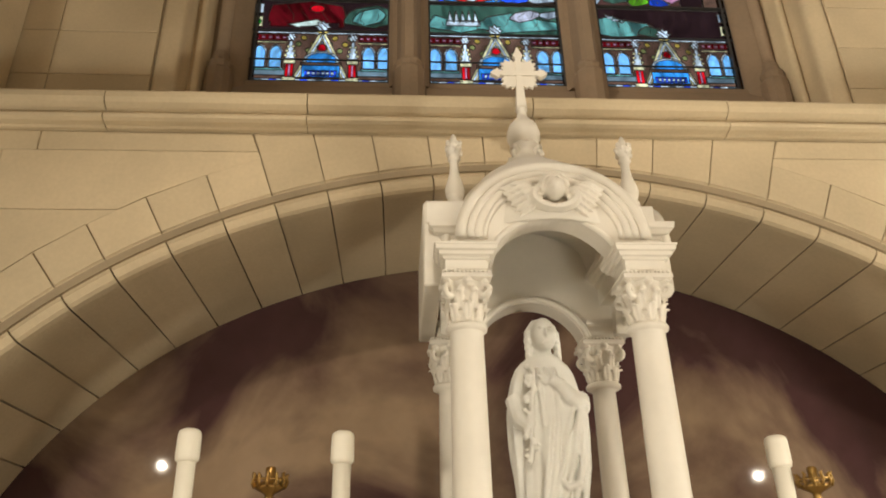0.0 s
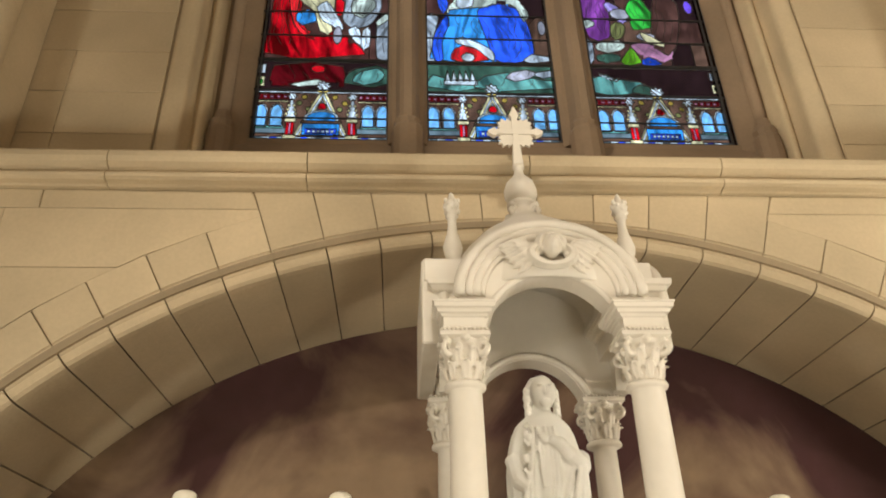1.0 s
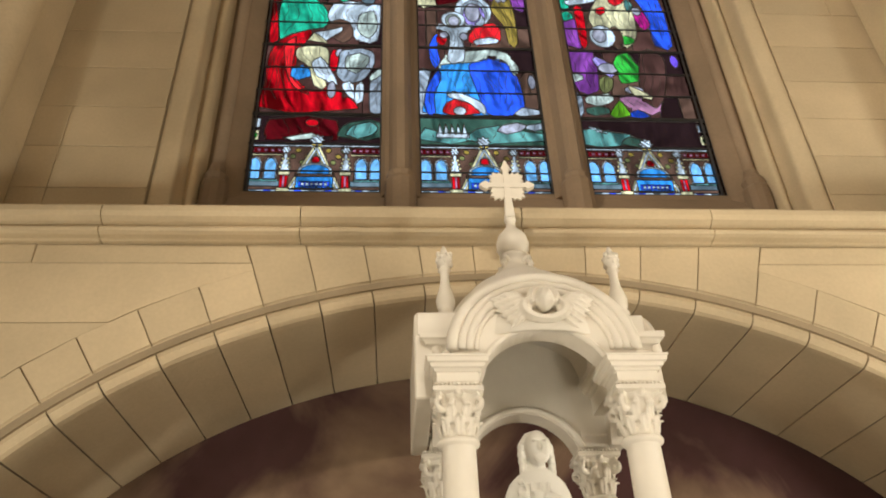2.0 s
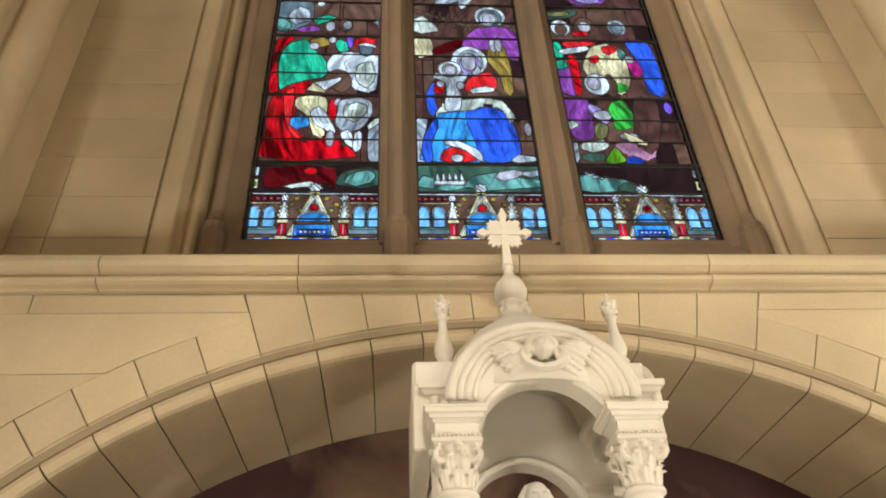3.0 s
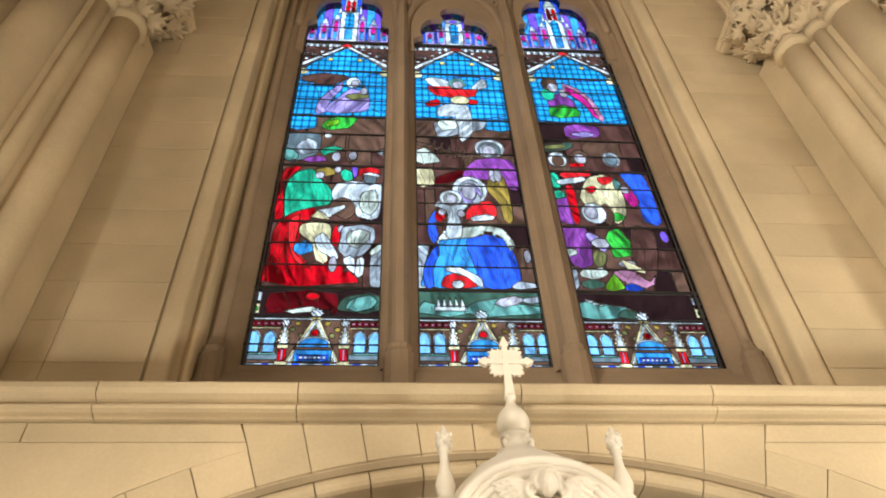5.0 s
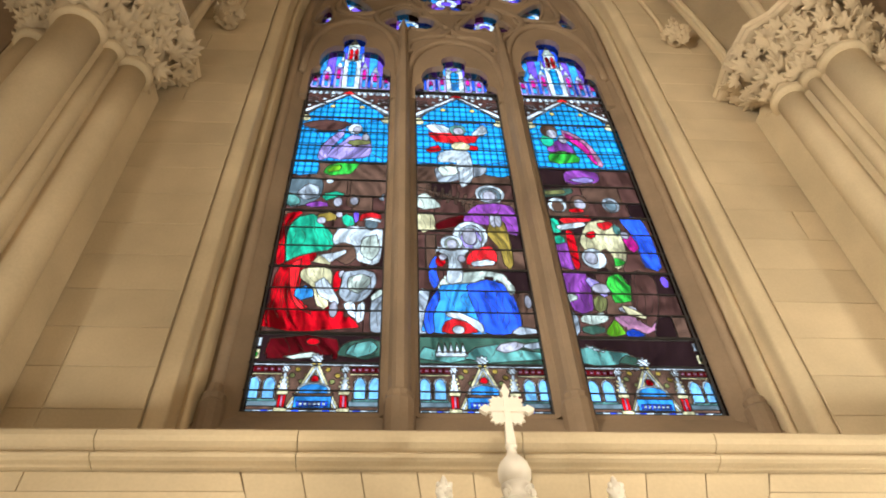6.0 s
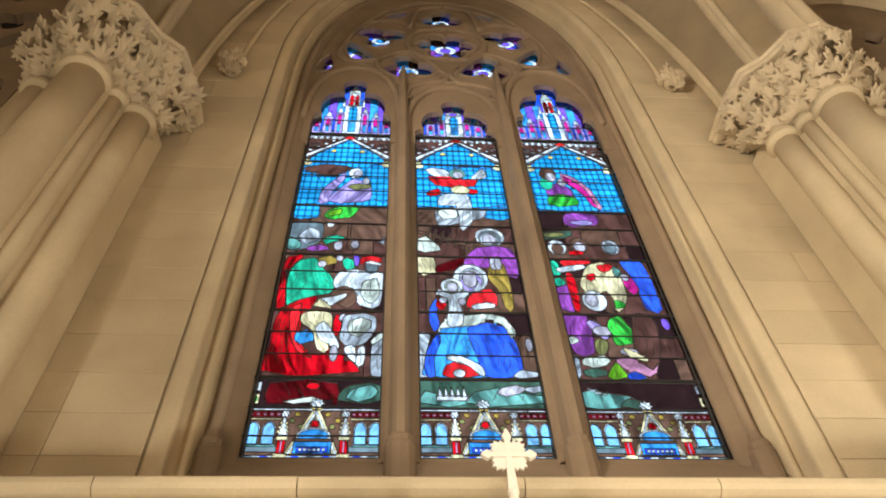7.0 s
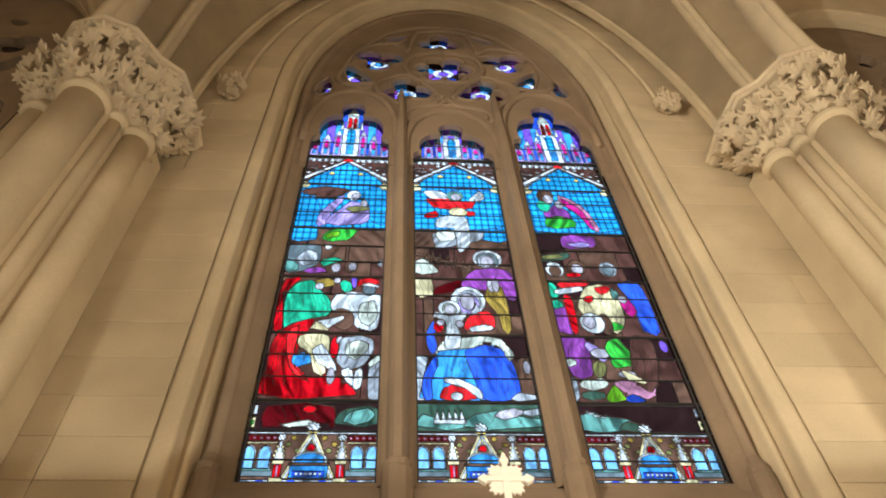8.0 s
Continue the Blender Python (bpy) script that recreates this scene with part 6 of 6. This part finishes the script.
    L.form("blue", 1, 0.077, 5.389, 0.105, 5.550, 0.193, 5.717, 0.212, 5.636, 0.154, 5.453, 0.158, 5.285, 0.099, 5.279)
    L.form("pale", 3, 0.195, 5.739, 0.253, 5.858, 0.408, 5.919, 0.616, 5.938, 0.725, 5.925, 0.786, 5.840, 0.836, 5.723, 0.787, 5.668, 0.734, 5.805, 0.610, 5.865, 0.456, 5.772, 0.282, 5.802)
    L.form("red", 3, 0.264, 5.424, 0.404, 5.406, 0.500, 5.289, 0.218, 5.276)
    L.form("white", 0, 0.243, 5.490, 0.309, 5.506, 0.429, 5.457, 0.529, 5.383, 0.541, 5.289, 0.498, 5.308, 0.404, 5.406, 0.285, 5.429)
    L.oval("white", 0.343, 5.321, 0.048, 0.039)
    L.form("red", 4, 0.456, 6.083, 0.527, 6.192, 0.667, 6.227, 0.719, 6.135, 0.695, 6.007, 0.532, 5.974, 0.451, 6.002)
    L.form("white", 1, 0.492, 6.032, 0.629, 6.066, 0.698, 6.043, 0.667, 5.995, 0.511, 5.979)
    L.oval("white", 0.505, 6.352, 0.155, 0.177)
    L.oval("grey", 0.510, 6.326, 0.109, 0.159)
    L.oval("lilac", 0.509, 6.303, 0.092, 0.138)
    L.oval("flesh", 0.497, 6.338, 0.063, 0.106)
    L.form("grey", 2, 0.565, 6.321, 0.603, 6.226, 0.548, 6.177, 0.471, 6.207, 0.542, 6.224)
    L.form("white", 4, 0.271, 5.796, 0.299, 6.058, 0.253, 6.118, 0.184, 6.168, 0.234, 6.201, 0.345, 6.166, 0.488, 6.207, 0.455, 6.129, 0.399, 6.060, 0.414, 5.948, 0.393, 5.798)
    L.oval("flesh", 0.252, 6.081, 0.035, 0.037)
    L.oval("flesh", 0.411, 6.067, 0.035, 0.042)
    L.oval("white", 0.334, 6.251, 0.100, 0.093)
    L.oval("pale", 0.333, 6.241, 0.064, 0.074)
    L.oval("flesh", 0.337, 6.238, 0.046, 0.057)
    L.form("grey", 1, 0.745, 5.282, 0.826, 5.362, 0.949, 5.339, 0.941, 5.285)
    # winged figure in the sky
    L.form("azure", 0, 0.020, 7.946, 0.933, 8.039, 0.945, 7.406, 0.014, 7.368)
    L.form("azure", 0, 0.752, 7.377, 0.953, 7.364, 0.944, 7.175, 0.713, 7.191)
    L.form("grey", 2, 0.225, 7.285, 0.410, 7.363, 0.726, 7.334, 0.688, 7.190, 0.525, 7.136, 0.267, 7.048, 0.222, 7.188)
    L.form("pale", 1, 0.252, 7.303, 0.410, 7.350, 0.440, 7.200, 0.297, 7.155)
    L.form("white", 2, 0.132, 7.999, 0.305, 8.032, 0.452, 7.873, 0.270, 7.836)
    L.form("white", 1, 0.626, 7.872, 0.757, 8.040, 0.791, 7.889, 0.662, 7.827)
    L.form("red", 3, 0.173, 7.869, 0.410, 7.871, 0.546, 7.831, 0.691, 7.861, 0.647, 7.716, 0.536, 7.684, 0.292, 7.691, 0.209, 7.769)
    L.form("ruby", 1, 0.134, 7.578, 0.265, 7.659, 0.292, 7.550, 0.180, 7.527)
    L.form("ruby", 1, 0.563, 7.672, 0.675, 7.655, 0.652, 7.574, 0.569, 7.579)
    L.form("white", 5, 0.281, 7.540, 0.436, 7.600, 0.556, 7.583, 0.596, 7.391, 0.587, 7.146, 0.509, 7.018, 0.455, 7.039, 0.437, 7.377, 0.262, 7.369)
    L.oval("cream", 0.496, 7.647, 0.098, 0.076)
    L.oval("aqua", 0.480, 7.930, 0.089, 0.096)
    L.oval("flesh", 0.487, 7.912, 0.056, 0.067)


def right_scene(L):
    L.rect("dark", 0.0, 5.01, 1.0, 5.25)
    L.form("aqua", 2, 0.024, 5.020, 0.038, 5.155, 0.153, 5.190, 0.234, 5.130, 0.344, 5.150, 0.460, 5.083, 0.414, 5.018)
    L.form("white", 0, 0.097, 5.203, 0.214, 5.149, 0.247, 5.169, 0.222, 5.130, 0.115, 5.173)
    L.form("moss", 1, 0.314, 5.028, 0.392, 5.109, 0.541, 5.057, 0.529, 5.014)
    L.rect("grey", 0.925, 5.155, 0.985, 5.225)
    L.rect("cream", 0.925, 5.04, 0.985, 5.12)
    L.oval("green", 0.955, 5.08, 0.016, 0.020)
    L.form("azure", 0, 0.032, 7.900, 0.986, 8.072, 0.929, 7.412, 0.048, 7.356)
    L.form("purple", 3, 0.291, 7.268, 0.432, 7.328, 0.626, 7.286, 0.614, 7.138, 0.480, 7.105, 0.296, 7.098)
    L.form("lilac", 1, 0.323, 7.164, 0.502, 7.209, 0.581, 7.155, 0.466, 7.113)
    L.form("moss", 3, 0.033, 6.996, 0.315, 7.039, 0.303, 6.943, 0.036, 6.889)
    L.form("olive", 2, 0.051, 6.984, 0.220, 7.012, 0.255, 6.955, 0.071, 6.926)
    L.form("purple", 2, 0.196, 7.690, 0.330, 7.815, 0.449, 7.712, 0.449, 7.544, 0.204, 7.607)
    L.oval("teal", 0.210, 7.799, 0.069, 0.105)
    L.oval("umber", 0.252, 7.978, 0.091, 0.116)
    L.oval("flesh", 0.277, 7.923, 0.057, 0.080)
    L.oval("flesh", 0.379, 7.828, 0.046, 0.073)
    L.form("green", 2, 0.183, 7.554, 0.330, 7.628, 0.483, 7.556, 0.480, 7.444, 0.203, 7.412)
    L.form("pink", 2, 0.396, 7.997, 0.522, 7.924, 0.651, 7.743, 0.725, 7.404, 0.642, 7.400, 0.557, 7.638, 0.402, 7.846)
    L.form("magenta", 2, 0.414, 7.952, 0.505, 7.867, 0.611, 7.709, 0.671, 7.422, 0.631, 7.435, 0.546, 7.664, 0.419, 7.847)
    L.oval("white", 0.145, 6.788, 0.087, 0.106)
    L.oval("umber", 0.148, 6.767, 0.056, 0.074)
    L.oval("umber", 0.363, 6.826, 0.089, 0.106)
    L.oval("flesh", 0.364, 6.804, 0.057, 0.070)
    L.oval("grey", 0.658, 6.805, 0.084, 0.106)
    L.oval("slate", 0.656, 6.792, 0.056, 0.070)
    L.form("ruby", 0, 0.252, 6.740, 0.363, 6.752, 0.379, 6.693, 0.254, 6.681)
    L.form("teal", 1, 0.026, 6.591, 0.109, 6.597, 0.119, 6.417, 0.043, 6.407)
    L.form("teal", 1, 0.035, 6.375, 0.123, 6.378, 0.133, 6.282, 0.034, 6.275)
    L.form("red", 1, 0.150, 6.619, 0.414, 6.652, 0.401, 6.561, 0.164, 6.538)
    L.form("white", 1, 0.097, 6.511, 0.339, 6.563, 0.346, 6.502, 0.119, 6.448)
    L.form("purple", 3, 0.031, 6.253, 0.189, 6.283, 0.187, 5.987, 0.052, 5.984, 0.032, 6.105)
    L.form("purple", 3, 0.039, 5.928, 0.244, 5.939, 0.234, 5.539, 0.081, 5.512, 0.032, 5.726)
    L.form("ruby", 1, 0.156, 6.418, 0.232, 6.420, 0.217, 6.009, 0.161, 6.000)
    L.form("blue", 5, 0.693, 6.611, 0.880, 6.641, 0.928, 6.399, 0.922, 6.003, 0.781, 6.000, 0.765, 6.233, 0.749, 6.426)
    L.form("cream", 6, 0.266, 6.296, 0.320, 6.442, 0.396, 6.565, 0.517, 6.597, 0.627, 6.551, 0.662, 6.353, 0.646, 6.127, 0.567, 5.995, 0.491, 6.008, 0.452, 6.188, 0.316, 6.185)
    L.form("red", 1, 0.477, 6.567, 0.632, 6.572, 0.549, 6.460, 0.478, 6.482)
    L.form("ruby", 0, 0.344, 6.423, 0.433, 6.445, 0.400, 6.346, 0.343, 6.364)
    L.form("aqua", 1, 0.621, 6.551, 0.679, 6.472, 0.628, 6.383, 0.602, 6.450)
    L.form("magenta", 2, 0.657, 6.372, 0.733, 6.434, 0.786, 6.241, 0.699, 6.194)
    L.oval("flesh", 0.692, 6.401, 0.039, 0.048)
    L.oval("green", 0.519, 6.069, 0.097, 0.051)
    L.oval("umber", 0.466, 6.093, 0.059, 0.126)
    L.oval("white", 0.353, 6.105, 0.108, 0.123)
    L.oval("flesh", 0.328, 6.112, 0.059, 0.074)
    L.form("lilac", 2, 0.225, 5.877, 0.291, 5.878, 0.385, 5.779, 0.407, 5.688, 0.311, 5.683, 0.247, 5.796)
    L.oval("flesh", 0.343, 5.765, 0.082, 0.054)
    L.form("olive", 2, 0.254, 5.672, 0.365, 5.674, 0.334, 5.540, 0.249, 5.514)
    L.form("green", 4, 0.434, 5.902, 0.527, 5.938, 0.570, 5.843, 0.616, 5.760, 0.668, 5.712, 0.622, 5.646, 0.423, 5.620, 0.414, 5.740, 0.391, 5.806)
    L.form("brown", 3, 0.635, 5.948, 0.810, 5.910, 0.790, 5.649, 0.682, 5.363, 0.536, 5.361)
    L.form("pale", 1, 0.017, 5.694, 0.118, 5.702, 0.117, 5.631, 0.024, 5.630)
    L.form("pale", 4, 0.113, 5.475, 0.298, 5.515, 0.339, 5.454, 0.245, 5.387, 0.126, 5.397)
    L.form("moss", 2, 0.109, 5.376, 0.269, 5.387, 0.274, 5.305, 0.117, 5.298)
    L.form("pink", 2, 0.381, 5.467, 0.494, 5.506, 0.596, 5.422, 0.656, 5.375, 0.709, 5.442, 0.660, 5.322, 0.519, 5.320, 0.417, 5.395)
    L.oval("flesh", 0.510, 5.549, 0.075, 0.038)
    L.form("cream", 0, 0.473, 5.599, 0.644, 5.490, 0.638, 5.453, 0.513, 5.481)
    L.form("lime", 2, 0.269, 5.282, 0.376, 5.449, 0.408, 5.395, 0.442, 5.284)
    L.form("blue", 1, 0.455, 5.351, 0.532, 5.353, 0.598, 5.280, 0.439, 5.276)
    L.oval("violet", 0.897, 5.850, 0.034, 0.065)
    L.form("grey", 0, 0.040, 5.511, 0.090, 5.481, 0.078, 5.303, 0.012, 5.308)


rng = random.Random(21)
for (x0, x1, s, r), scene_of in zip(LIGHTS, (left_scene, middle_scene, right_scene)):
    L = Light(x0 - 0.03, x1 + 0.03)
    ground(L, rng)
    scene_of(L)
    canopy_top(L, s, r)
    predella(L)
    panel = thing("stained_glass_panel", "stained glass light with robed scene shapes in lead", "stained glass", "lights of the window", at=(0, 0, 0))
    L.build(panel)
    for z in BARS:
        bm = bmesh.new()
        w = 0.010 if z in THICK else 0.0042
        box(bm, x0 - 0.02, x1 + 0.02, GLASS_Y - 0.018, GLASS_Y - 0.009, z - w, z + w)
        part("saddle_bar", bm, IRON, panel)
    bm = bmesh.new()
    for xe in (x0 + 0.004, x1 - 0.004):
        box(bm, xe - 0.006, xe + 0.006, GLASS_Y - 0.02, GLASS_Y - 0.009, 4.6, s)
    box(bm, x0, x1, GLASS_Y - 0.02, GLASS_Y - 0.009, 4.598, 4.606)
    part("edge_lead", bm, LEAD, panel)
# small pieces in the tracery openings
for k, loop in enumerate(OPEN):
    cx, cz = sum(p[0] for p in loop) / len(loop), sum(p[1] for p in loop) / len(loop)
    rad = max(math.hypot(p[0] - cx, p[1] - cz) for p in loop) + 0.03
    L = Light(cx - rad, cx + rad)
    for i in range(8):
        a, b = 2 * math.pi * i / 8, 2 * math.pi * (i + 1) / 8
        L.poly(("violet", "blue", "dark", "sky", "purple")[(i + k) % 5], 0.5, cz, 0.5 + 0.5 * math.cos(a), cz + rad * math.sin(a), 0.5 + 0.5 * math.cos(b), cz + rad * math.sin(b))
    L.oval("white", 0.5, cz, 0.17, rad * 0.34)
    L.oval("sky" if k % 2 else "violet", 0.5, cz, 0.09, rad * 0.18)
    panel = thing("tracery_glass", "small blue and violet stained glass in a tracery opening", "stained glass", "tracery lights")
    L.build(panel)
